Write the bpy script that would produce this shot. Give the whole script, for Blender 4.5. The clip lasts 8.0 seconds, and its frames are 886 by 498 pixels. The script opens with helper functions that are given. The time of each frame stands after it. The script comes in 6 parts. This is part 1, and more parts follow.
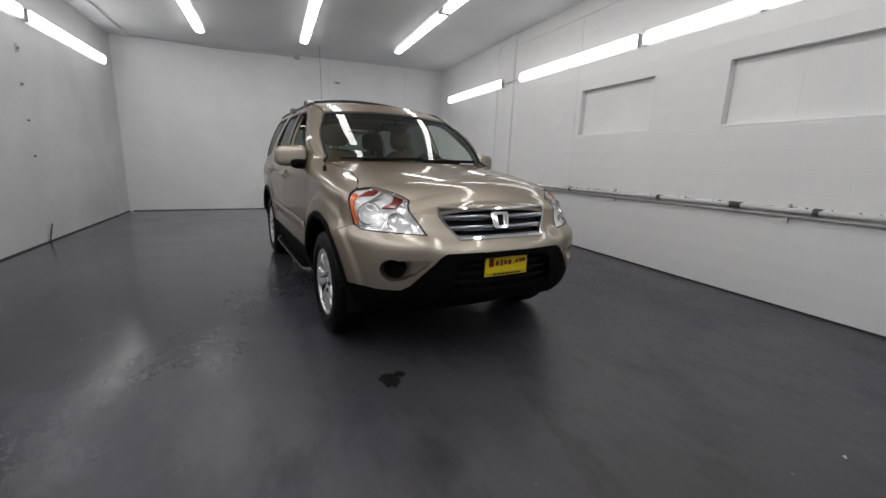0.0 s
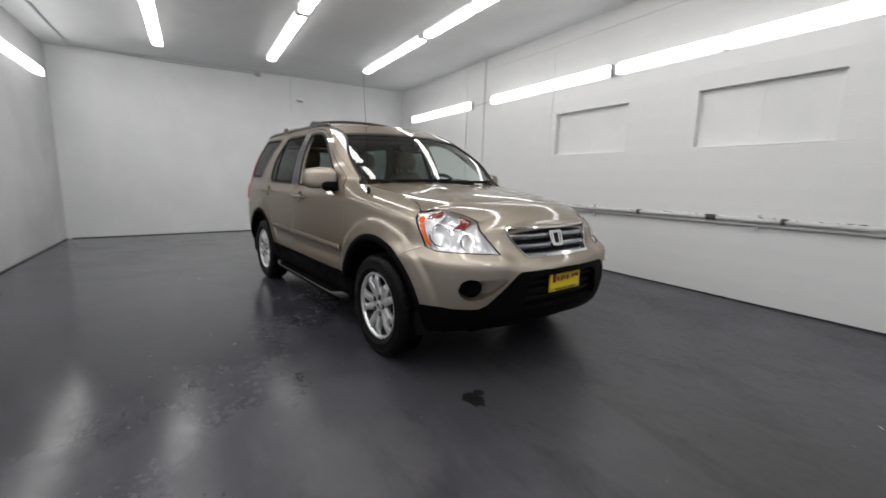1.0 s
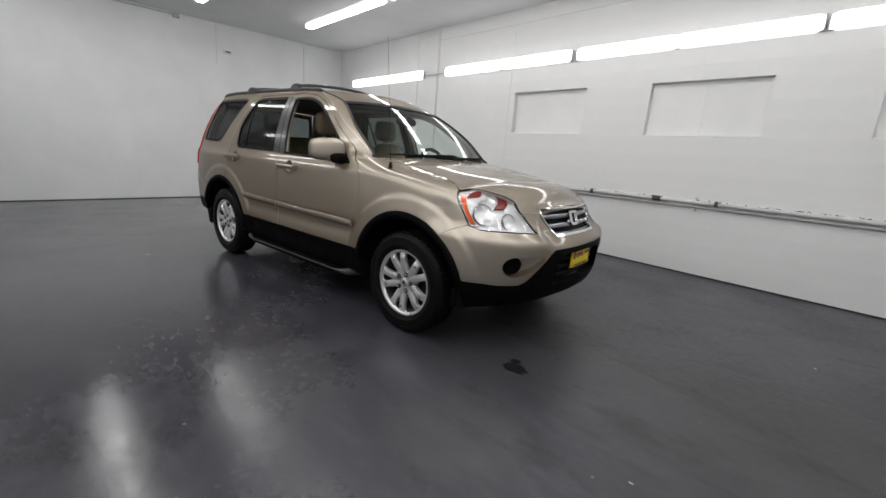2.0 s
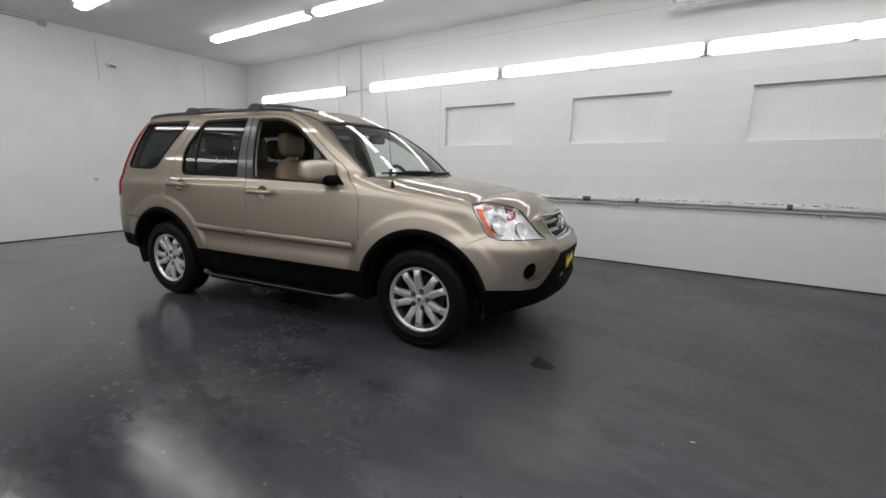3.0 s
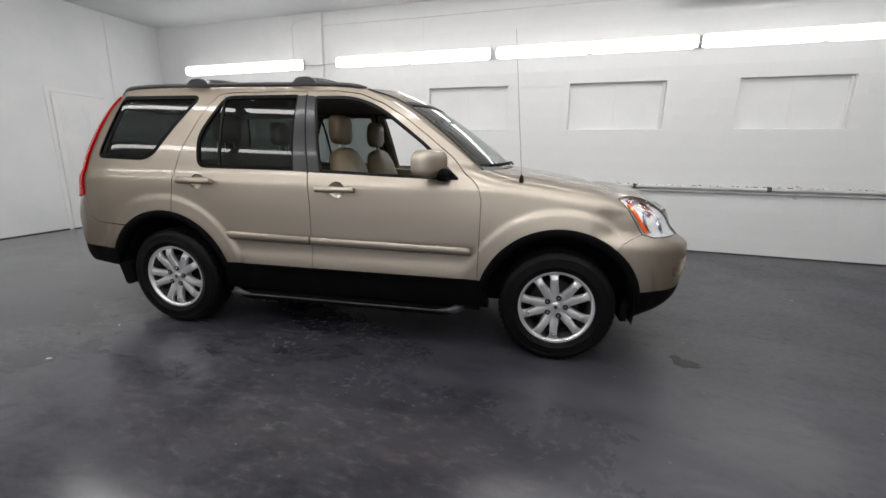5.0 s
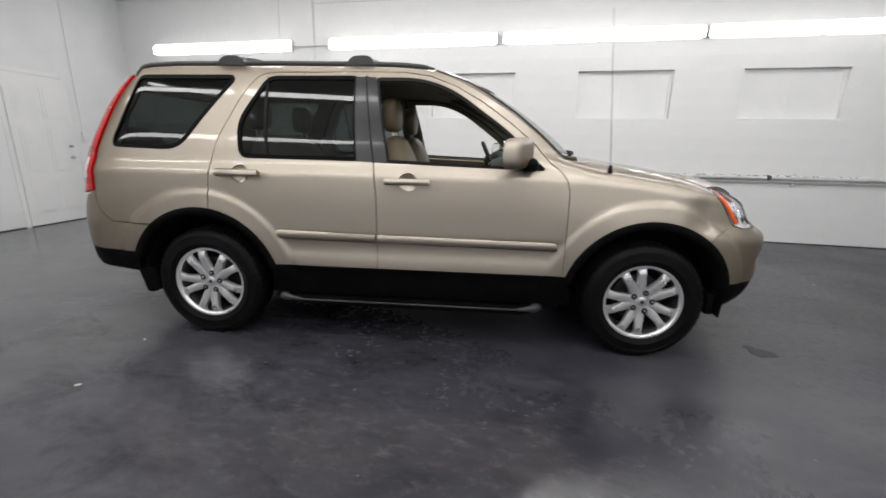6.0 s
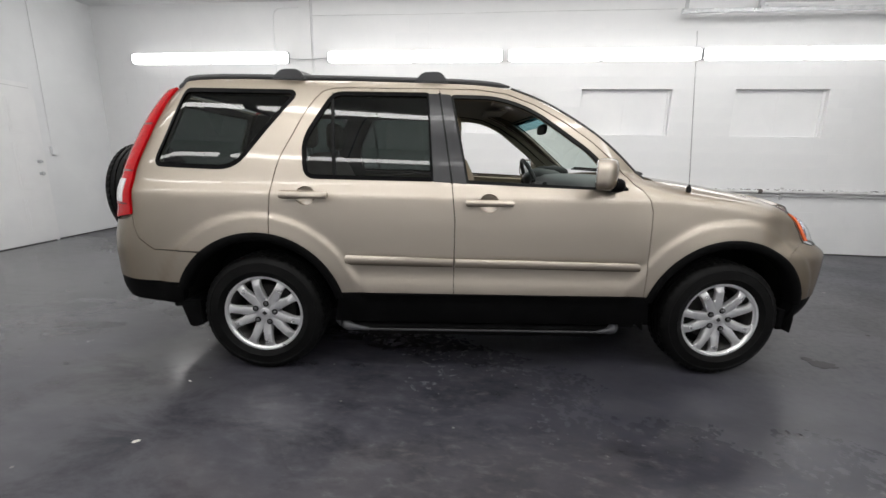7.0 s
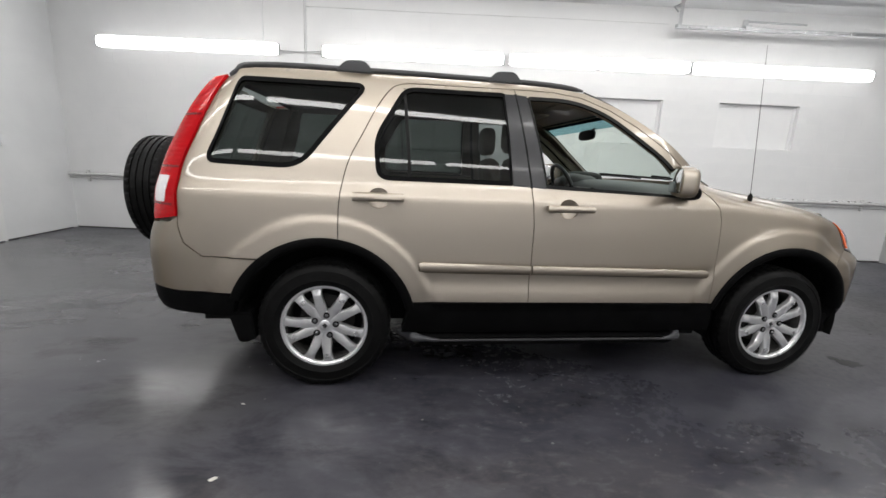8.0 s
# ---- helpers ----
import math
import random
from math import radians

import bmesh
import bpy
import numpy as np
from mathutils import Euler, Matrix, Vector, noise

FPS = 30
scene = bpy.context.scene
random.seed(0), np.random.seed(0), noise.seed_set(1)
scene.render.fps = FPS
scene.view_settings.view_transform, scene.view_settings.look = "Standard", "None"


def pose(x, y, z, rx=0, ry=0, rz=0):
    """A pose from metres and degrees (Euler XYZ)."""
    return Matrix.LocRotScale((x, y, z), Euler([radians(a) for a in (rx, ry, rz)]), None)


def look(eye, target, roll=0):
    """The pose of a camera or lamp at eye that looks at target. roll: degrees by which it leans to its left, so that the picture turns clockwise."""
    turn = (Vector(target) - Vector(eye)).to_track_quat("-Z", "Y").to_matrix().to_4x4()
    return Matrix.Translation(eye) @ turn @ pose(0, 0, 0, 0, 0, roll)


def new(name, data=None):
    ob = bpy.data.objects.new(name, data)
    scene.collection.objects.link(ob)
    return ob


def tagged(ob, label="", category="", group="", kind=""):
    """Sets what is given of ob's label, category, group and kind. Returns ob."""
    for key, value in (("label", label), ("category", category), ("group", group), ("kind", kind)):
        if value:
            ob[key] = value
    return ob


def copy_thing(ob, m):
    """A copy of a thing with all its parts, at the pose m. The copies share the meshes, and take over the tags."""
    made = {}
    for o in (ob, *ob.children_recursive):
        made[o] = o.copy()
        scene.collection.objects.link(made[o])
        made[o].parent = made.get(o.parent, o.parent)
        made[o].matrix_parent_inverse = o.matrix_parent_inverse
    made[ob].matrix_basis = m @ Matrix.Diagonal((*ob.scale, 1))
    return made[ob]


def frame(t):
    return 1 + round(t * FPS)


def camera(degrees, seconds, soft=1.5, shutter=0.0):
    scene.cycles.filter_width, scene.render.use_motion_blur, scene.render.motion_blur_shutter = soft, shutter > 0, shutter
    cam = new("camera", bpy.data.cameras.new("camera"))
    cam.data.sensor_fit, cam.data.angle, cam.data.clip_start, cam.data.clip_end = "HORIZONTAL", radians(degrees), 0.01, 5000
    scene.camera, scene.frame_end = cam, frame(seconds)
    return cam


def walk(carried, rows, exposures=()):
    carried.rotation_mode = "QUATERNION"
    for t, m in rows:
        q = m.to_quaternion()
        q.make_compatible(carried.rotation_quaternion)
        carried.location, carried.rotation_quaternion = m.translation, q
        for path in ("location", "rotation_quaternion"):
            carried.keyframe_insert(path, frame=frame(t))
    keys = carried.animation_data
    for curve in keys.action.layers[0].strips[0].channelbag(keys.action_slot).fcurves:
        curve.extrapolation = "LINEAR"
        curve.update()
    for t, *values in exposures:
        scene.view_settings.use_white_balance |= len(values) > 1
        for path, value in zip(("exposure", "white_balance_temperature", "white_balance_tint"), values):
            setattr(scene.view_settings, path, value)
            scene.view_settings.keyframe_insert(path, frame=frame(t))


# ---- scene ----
from mathutils.geometry import delaunay_2d_cdt

cam = camera(95.3, 8.0, shutter=0.35)
PATH = [
    (0, (5.307, 0.015, 1.152), (3.506, 0.779, 0.736), 2.2),
    (0.3, (5.210, -0.191, 1.138), (3.440, 0.648, 0.733), 0.8),
    (0.5, (5.146, -0.332, 1.157), (3.397, 0.538, 0.726), 2.0),
    (0.7, (5.046, -0.470, 1.163), (3.299, 0.441, 0.823), 1.9),
    (1, (5.016, -0.682, 1.16), (3.338, 0.357, 0.833), 1.6),
    (1.2, (4.950, -0.815, 1.168), (3.391, 0.369, 0.760), 2.6),
    (2.3, (4.445, -1.464, 1.180), (3.099, -0.042, 0.773), 4.9),
    (2.5, (4.342, -1.564, 1.146), (3.066, -0.07, 0.772), 4.9),
    (2.7, (4.237, -1.664, 1.164), (3.105, -0.067, 0.758), 2.3),
    (3, (4.078, -1.8, 1.175), (3.05, -0.125, 0.804), 1.3),
    (3.2, (3.930, -1.852, 1.164), (2.930, -0.178, 0.719), 1.5),
    (3.5, (3.725, -1.94, 1.182), (2.734, -0.252, 0.772), 2.5),
    (3.7, (3.577, -1.985, 1.186), (2.647, -0.267, 0.757), 2.9),
    (4, (3.364, -2.056, 1.18), (2.635, -0.247, 0.735), 4.3),
    (4.2, (3.220, -2.079, 1.193), (2.562, -0.235, 0.785), 3.2),
    (4.5, (2.985, -2.067, 1.166), (2.358, -0.222, 0.714), 2.4),
    (4.7, (2.843, -2.054, 1.203), (2.215, -0.208, 0.758), 2.2),
    (5.8, (2.074, -2.067, 1.198), (1.665, -0.165, 0.731), -1.4),
    (6, (1.916, -2.061, 1.19), (1.521, -0.162, 0.701), 1.1),
    (6.2, (1.780, -2.069, 1.201), (1.368, -0.169, 0.732), 2.4),
    (6.5, (1.577, -2.06, 1.197), (1.18, -0.151, 0.75), 1.2),
    (6.8, (1.369, -2.068, 1.211), (1.080, -0.136, 0.782), -0.8),
    (7, (1.252, -2.053, 1.217), (1.034, -0.112, 0.789), 1.1),
    (7.3, (1.039, -2.014, 1.201), (0.883, -0.065, 0.782), -0.1),
    (7.5, (0.902, -1.988, 1.226), (0.762, -0.035, 0.816), 1.2),
    (7.8, (0.735, -1.969, 1.202), (0.673, -0.010, 0.806), 2.5),
    (8, (0.594, -1.985, 1.201), (0.601, -0.028, 0.788), 2.6),
]
EXPOSURE = [(0, -0.32), (0.5, -0.16), (1, -0.04), (2.5, -0.02), (3.5, -0.02), (4.5, 0.12), (6.0, 0.32), (7, 0.4), (8, 0.44)]
walk(cam, [(t, look(eye, target, roll)) for t, eye, target, roll in PATH], EXPOSURE)

# ---- world and light ----
world = bpy.data.worlds.new("world")
scene.world = world
world.use_nodes = True
world.node_tree.nodes["Background"].inputs[0].default_value = (0.02, 0.02, 0.022, 1)
world.node_tree.nodes["Background"].inputs[1].default_value = 1.0
LAMP_GLOW, LEFT_GLOW, CEILING_GLOW = 5.8, 12.0, 15.5


# ---- materials ----
def shader(name, colour, rough=0.5, metal=0.0, coat=0.0, coat_rough=0.03, spec=0.5):
    m = bpy.data.materials.new(name)
    m.use_nodes = True
    b = m.node_tree.nodes["Principled BSDF"]
    b.inputs["Base Color"].default_value = (*colour, 1)
    b.inputs["Roughness"].default_value = rough
    b.inputs["Metallic"].default_value = metal
    b.inputs["Coat Weight"].default_value = coat
    b.inputs["Coat Roughness"].default_value = coat_rough
    b.inputs["Specular IOR Level"].default_value = spec
    return m


def node(m, kind, **values):
    n = m.node_tree.nodes.new(kind)
    for key, value in values.items():
        n.inputs[key.replace("_", " ")].default_value = value
    return n


def wire(m, a, out, b, into):
    m.node_tree.links.new(a.outputs[out], b.inputs[into])


def bsdf(m):
    return m.node_tree.nodes["Principled BSDF"]


def noise_map(m, scale, detail=4.0, rough=0.55, warp=0.0):
    c = node(m, "ShaderNodeTexCoord")
    n = node(m, "ShaderNodeTexNoise", Scale=scale, Detail=detail, Roughness=rough, Distortion=warp)
    wire(m, c, "Object", n, "Vector")
    return n


def ramp(m, source, out, stops):
    r = node(m, "ShaderNodeValToRGB")
    el = r.color_ramp.elements
    while len(el) < len(stops):
        el.new(0.5)
    for e, (p, c) in zip(el, stops):
        e.position = p
        e.color = (*c, 1) if len(c) == 3 else (c[0], c[0], c[0], 1)
    wire(m, source, out, r, "Fac")
    return r


def bump(m, source, out, strength, distance):
    b = node(m, "ShaderNodeBump", Strength=strength, Distance=distance)
    wire(m, source, out, b, "Height")
    wire(m, b, "Normal", bsdf(m), "Normal")
    return b


def mottled(name, dark, light, scale, rough=(0.4, 0.6), relief=0.0, fine=60.0, metal=0.0):
    """A surface with large stains and fine grain."""
    m = shader(name, light, rough[0], metal)
    big = noise_map(m, scale, 5, 0.6, 0.3)
    col = ramp(m, big, "Fac", [(0.3, dark), (0.7, light)])
    wire(m, col, "Color", bsdf(m), "Base Color")
    r = ramp(m, big, "Fac", [(0.3, (rough[1],)), (0.7, (rough[0],))])
    wire(m, r, "Color", bsdf(m), "Roughness")
    if relief:
        bump(m, noise_map(m, fine, 3), "Fac", 0.5, relief)
    return m


def glowing(name, colour, strength):
    m = shader(name, (0.8, 0.8, 0.8))
    bsdf(m).inputs["Emission Color"].default_value = (*colour, 1)
    bsdf(m).inputs["Emission Strength"].default_value = strength
    return m


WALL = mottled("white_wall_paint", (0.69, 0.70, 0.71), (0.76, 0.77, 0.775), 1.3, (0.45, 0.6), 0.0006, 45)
# for the unseen front wall; this grey holds down the light on the bumper
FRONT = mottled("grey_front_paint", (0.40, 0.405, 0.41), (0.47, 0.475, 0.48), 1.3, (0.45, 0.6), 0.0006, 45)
# darker copy of the white wall paint: the side wall's dimmer light in its colour
SIDE_TONED = mottled("toned_down_side_paint", (0.51, 0.515, 0.525), (0.59, 0.595, 0.605), 1.3, (0.45, 0.6), 0.0006, 45)
CEIL = mottled("ceiling_paint", (0.62, 0.63, 0.64), (0.70, 0.71, 0.72), 0.8, (0.6, 0.75), 0.0004, 40)


def block_paint():
    """Thick white paint over rough concrete blocks."""
    m = mottled("white_block_paint", (0.71, 0.715, 0.72), (0.76, 0.76, 0.76), 1.6, (0.4, 0.55))
    grain = node(m, "ShaderNodeBump", Strength=0.4, Distance=0.0012)
    wire(m, noise_map(m, 55, 4), "Fac", grain, "Height")
    wire(m, grain, "Normal", bsdf(m), "Normal")
    return m


def floor_paint():
    """Dark grey floor paint, worn glossy, with dusty scuffs, tyre rubbing and painted-in light and dark areas."""
    m = shader("floor_paint", (0.05, 0.05, 0.055), 0.25)
    b = bsdf(m)
    def eased(ramp_node):
        ramp_node.color_ramp.interpolation = "B_SPLINE"
        return ramp_node

    big = noise_map(m, 0.55, 6, 0.62, 0.6)
    base = ramp(m, big, "Fac", [(0.25, (0.021, 0.021, 0.031)), (0.5, (0.040, 0.040, 0.052)), (0.75, (0.068, 0.067, 0.077))])
    c, stretch = node(m, "ShaderNodeTexCoord"), node(m, "ShaderNodeMapping")
    stretch.inputs["Scale"].default_value = (1.0, 2.6, 1.0)
    stretch.inputs["Rotation"].default_value = (0, 0, 0.5)
    wire(m, c, "Object", stretch, "Vector")
    scuff = node(m, "ShaderNodeTexNoise", Scale=3.6, Detail=6, Roughness=0.62, Distortion=0.3)
    wire(m, stretch, "Vector", scuff, "Vector")
    dust = eased(ramp(m, scuff, "Fac", [(0.40, (0.0,)), (0.60, (0.22,)), (0.85, (0.7,))]))
    mix = node(m, "ShaderNodeMix")
    mix.data_type = "RGBA"
    wire(m, dust, "Color", mix, 0)
    wire(m, base, "Color", mix, 6)
    mix.inputs[7].default_value = (0.095, 0.094, 0.106, 1)
    # a paler worn patch in front of the car and a darker one beside it
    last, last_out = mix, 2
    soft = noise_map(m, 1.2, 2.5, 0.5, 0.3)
    # the wide patches put reflected light and shade into the floor's colour
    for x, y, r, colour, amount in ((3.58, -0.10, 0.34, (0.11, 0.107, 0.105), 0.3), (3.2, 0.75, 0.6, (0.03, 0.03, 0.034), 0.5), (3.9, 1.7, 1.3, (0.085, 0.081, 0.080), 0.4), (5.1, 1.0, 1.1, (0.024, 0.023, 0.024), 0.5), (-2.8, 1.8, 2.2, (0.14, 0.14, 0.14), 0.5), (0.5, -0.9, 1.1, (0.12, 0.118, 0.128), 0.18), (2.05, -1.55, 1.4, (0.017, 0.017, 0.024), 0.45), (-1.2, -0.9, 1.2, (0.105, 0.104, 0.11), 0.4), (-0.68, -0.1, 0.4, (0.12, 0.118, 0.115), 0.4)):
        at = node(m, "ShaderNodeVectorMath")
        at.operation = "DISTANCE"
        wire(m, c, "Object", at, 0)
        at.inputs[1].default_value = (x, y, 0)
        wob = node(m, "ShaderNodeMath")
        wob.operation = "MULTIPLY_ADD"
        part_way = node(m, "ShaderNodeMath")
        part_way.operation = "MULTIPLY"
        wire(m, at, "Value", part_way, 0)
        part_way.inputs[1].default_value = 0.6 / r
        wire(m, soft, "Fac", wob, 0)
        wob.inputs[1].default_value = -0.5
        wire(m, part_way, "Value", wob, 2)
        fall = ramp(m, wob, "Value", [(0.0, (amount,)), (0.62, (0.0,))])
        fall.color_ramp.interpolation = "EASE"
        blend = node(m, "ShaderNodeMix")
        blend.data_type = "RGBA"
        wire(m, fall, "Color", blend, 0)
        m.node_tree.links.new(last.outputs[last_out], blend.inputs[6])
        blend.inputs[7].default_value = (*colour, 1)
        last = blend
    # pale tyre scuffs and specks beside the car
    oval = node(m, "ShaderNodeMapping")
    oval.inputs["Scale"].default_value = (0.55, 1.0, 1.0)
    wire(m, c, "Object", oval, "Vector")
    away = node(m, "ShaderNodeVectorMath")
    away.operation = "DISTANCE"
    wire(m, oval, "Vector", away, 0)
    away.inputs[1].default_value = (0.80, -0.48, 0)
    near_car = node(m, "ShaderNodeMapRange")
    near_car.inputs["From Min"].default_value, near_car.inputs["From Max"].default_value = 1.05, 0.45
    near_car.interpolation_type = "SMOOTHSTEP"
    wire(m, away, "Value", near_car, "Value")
    speck_at = node(m, "ShaderNodeMapping")
    speck_at.inputs["Scale"].default_value = (1.0, 1.9, 1.0)
    speck_at.inputs["Rotation"].default_value = (0, 0, 0.25)
    wire(m, c, "Object", speck_at, "Vector")
    speck = node(m, "ShaderNodeTexNoise", Scale=10.0, Detail=6.0, Roughness=0.66, Distortion=0.3)
    wire(m, speck_at, "Vector", speck, "Vector")
    speck_level = eased(ramp(m, speck, "Fac", [(0.50, (0.0,)), (0.64, (0.16,)), (0.78, (0.6,))]))
    scuffed = node(m, "ShaderNodeMath")
    scuffed.operation = "MULTIPLY"
    wire(m, speck_level, "Color", scuffed, 0)
    wire(m, near_car, "Result", scuffed, 1)
    rubbed = node(m, "ShaderNodeMix")
    rubbed.data_type = "RGBA"
    wire(m, scuffed, "Value", rubbed, 0)
    # dark blotches between the scuffs, fading out away from the car
    mottle_at = node(m, "ShaderNodeMapping")
    mottle_at.inputs["Scale"].default_value = (1.0, 1.7, 1.0)
    wire(m, c, "Object", mottle_at, "Vector")
    mottle = node(m, "ShaderNodeTexNoise", Scale=2.6, Detail=6.0, Roughness=0.62, Distortion=0.5)
    wire(m, mottle_at, "Vector", mottle, "Vector")
    mottle_level = eased(ramp(m, mottle, "Fac", [(0.44, (0.0,)), (0.56, (0.2,)), (0.70, (0.6,))]))
    mottle_near = node(m, "ShaderNodeMath")
    mottle_near.operation = "MULTIPLY"
    wire(m, mottle_level, "Color", mottle_near, 0)
    wire(m, near_car, "Result", mottle_near, 1)
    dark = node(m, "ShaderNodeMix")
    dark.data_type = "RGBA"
    wire(m, mottle_near, "Value", dark, 0)
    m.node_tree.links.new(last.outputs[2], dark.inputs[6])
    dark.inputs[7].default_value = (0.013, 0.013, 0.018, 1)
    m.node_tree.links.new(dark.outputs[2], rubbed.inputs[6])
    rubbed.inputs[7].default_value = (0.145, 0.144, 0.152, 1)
    # grains of grit
    grit = node(m, "ShaderNodeTexVoronoi", Scale=8.0)
    wire(m, c, "Object", grit, "Vector")
    dot = ramp(m, grit, "Distance", [(0.035, (1.0,)), (0.07, (0.0,))])
    some = ramp(m, grit, "Color", [(0.62, (0.0,)), (0.68, (0.8,))])
    grain = node(m, "ShaderNodeMath")
    grain.operation = "MULTIPLY"
    wire(m, dot, "Color", grain, 0)
    wire(m, some, "Color", grain, 1)
    gritty = node(m, "ShaderNodeMix")
    gritty.data_type = "RGBA"
    wire(m, grain, "Value", gritty, 0)
    m.node_tree.links.new(rubbed.outputs[2], gritty.inputs[6])
    gritty.inputs[7].default_value = (0.17, 0.167, 0.163, 1)
    # worn and grimy blotches all over
    blotch = node(m, "ShaderNodeTexNoise", Scale=1.7, Detail=9.0, Roughness=0.68, Distortion=0.35)
    wire(m, mottle_at, "Vector", blotch, "Vector")
    blotches = eased(ramp(m, blotch, "Fac", [(0.33, (0.48, 0.48, 0.50)), (0.45, (0.92, 0.92, 0.92)), (0.55, (1.12, 1.11, 1.09)), (0.67, (1.95, 1.88, 1.82))]))
    grimy = node(m, "ShaderNodeMix")
    grimy.data_type, grimy.blend_type = "RGBA", "MULTIPLY"
    grimy.inputs[0].default_value = 1.0
    m.node_tree.links.new(gritty.outputs[2], grimy.inputs[6])
    wire(m, blotches, "Color", grimy, 7)
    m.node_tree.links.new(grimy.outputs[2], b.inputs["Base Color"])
    mid = noise_map(m, 1.7, 4, 0.56, 0.3)
    rough = eased(ramp(m, mid, "Fac", [(0.25, (0.075,)), (0.5, (0.12,)), (0.75, (0.20,))]))
    # polished beside and behind the car, dull where it is driven in
    along = node(m, "ShaderNodeVectorMath")
    along.operation = "DOT_PRODUCT"
    wire(m, c, "Object", along, 0)
    along.inputs[1].default_value = (0.25, 0.5, 0.0)
    edge = node(m, "ShaderNodeMath")
    edge.operation = "MULTIPLY_ADD"
    wire(m, mid, "Fac", edge, 0)
    edge.inputs[1].default_value = 0.35
    wire(m, along, "Value", edge, 2)
    dull = ramp(m, edge, "Value", [(0.3, (0.0,)), (0.95, (0.2,))])
    dull.color_ramp.interpolation = "EASE"
    sheen = node(m, "ShaderNodeMath")
    sheen.operation = "MULTIPLY_ADD"
    wire(m, dull, "Color", sheen, 0)
    sheen.inputs[1].default_value, sheen.inputs[2].default_value = -0.6, 0.45
    wire(m, sheen, "Value", b, "Specular IOR Level")
    both_rough = node(m, "ShaderNodeMath")
    both_rough.operation = "ADD"
    wire(m, rough, "Color", both_rough, 0)
    wire(m, dull, "Color", both_rough, 1)
    more = node(m, "ShaderNodeMath")
    more.operation = "MULTIPLY_ADD"
    wire(m, dust, "Color", more, 0)
    more.inputs[1].default_value = 0.06
    wire(m, both_rough, "Value", more, 2)
    worn = node(m, "ShaderNodeMath")
    worn.operation = "MULTIPLY_ADD"
    wire(m, scuffed, "Value", worn, 0)
    worn.inputs[1].default_value = 0.05
    wire(m, more, "Value", worn, 2)
    fleck = eased(ramp(m, noise_map(m, 22, 5, 0.65), "Fac", [(0.40, (0.0,)), (0.55, (0.03,)), (0.75, (0.16,))]))
    flecked = node(m, "ShaderNodeMath")
    flecked.operation = "ADD"
    wire(m, worn, "Value", flecked, 0)
    wire(m, fleck, "Color", flecked, 1)
    wire(m, flecked, "Value", b, "Roughness")
    wave = node(m, "ShaderNodeBump", Strength=0.42, Distance=0.0022)
    ripple_at = node(m, "ShaderNodeMapping")
    ripple_at.inputs["Scale"].default_value = (1.0, 1.4, 1.0)
    ripple_at.inputs["Rotation"].default_value = (0, 0, -0.4)
    wire(m, c, "Object", ripple_at, "Vector")
    ripple = node(m, "ShaderNodeTexNoise", Scale=10.0, Detail=7.0, Roughness=0.66, Distortion=0.25)
    wire(m, ripple_at, "Vector", ripple, "Vector")
    wire(m, ripple, "Fac", wave, "Height")
    fine = node(m, "ShaderNodeBump", Strength=0.25, Distance=0.0008)
    wire(m, noise_map(m, 60, 4), "Fac", fine, "Height")
    wire(m, wave, "Normal", fine, "Normal")
    wire(m, fine, "Normal", b, "Normal")
    return m


BLOCK, FLOOR = block_paint(), floor_paint()
BOARD = mottled("white_board_paint", (0.74, 0.745, 0.75), (0.79, 0.79, 0.79), 2.2, (0.45, 0.6), 0.0003, 60)
GLOW = glowing("lamp_diffuser", (1.0, 0.985, 0.965), LAMP_GLOW)
# left lamps glow stronger than the facing ones, to light the car's side
GLOW_LEFT = glowing("left_lamp_diffuser", (1.0, 0.985, 0.965), LEFT_GLOW)
GLOW_CEILING = glowing("ceiling_lamp_diffuser", (1.0, 0.985, 0.965), CEILING_GLOW)
GLOW_SIDE = glowing("diffuser_edge", (1.0, 0.985, 0.965), 0.9)
WHITE_METAL = shader("white_enamel", (0.75, 0.76, 0.77), 0.4)
LAMP_METAL = shader("lamp_enamel", (0.42, 0.43, 0.44), 0.45)
PAINT = shader("champagne_paint", (0.115, 0.083, 0.046), 0.45, 0.3, 0.8, 0.045)
# mica gloss over the brown ground coat: strongest where it is seen squarely
mica = node(PAINT, "ShaderNodeBsdfPrincipled", Metallic=0.95, Roughness=0.48, Coat_Weight=0.8, Coat_Roughness=0.045)
flake = noise_map(PAINT, 900, 2)
wire(PAINT, ramp(PAINT, flake, "Fac", [(0.3, (0.490, 0.438, 0.372)), (0.7, (0.570, 0.509, 0.434))]), "Color", mica, "Base Color")
square_on, mica_gloss, mica_mix = node(PAINT, "ShaderNodeLayerWeight", Blend=0.5), node(PAINT, "ShaderNodeMapRange"), node(PAINT, "ShaderNodeMixShader")
mica_gloss.interpolation_type = "SMOOTHSTEP"
mica_gloss.inputs["From Min"].default_value, mica_gloss.inputs["From Max"].default_value = 0.75, -0.07
wire(PAINT, square_on, "Facing", mica_gloss, "Value")
wire(PAINT, mica_gloss, "Result", mica_mix, 0)
PAINT.node_tree.links.new(bsdf(PAINT).outputs[0], mica_mix.inputs[1])
PAINT.node_tree.links.new(mica.outputs[0], mica_mix.inputs[2])
PAINT.node_tree.links.new(mica_mix.outputs[0], PAINT.node_tree.nodes["Material Output"].inputs["Surface"])
RUBBER = mottled("tyre_rubber", (0.004, 0.004, 0.004), (0.007, 0.007, 0.007), 14, (0.38, 0.52), 0.0004, 120)
bsdf(RUBBER).inputs["Specular IOR Level"].default_value = 0.10


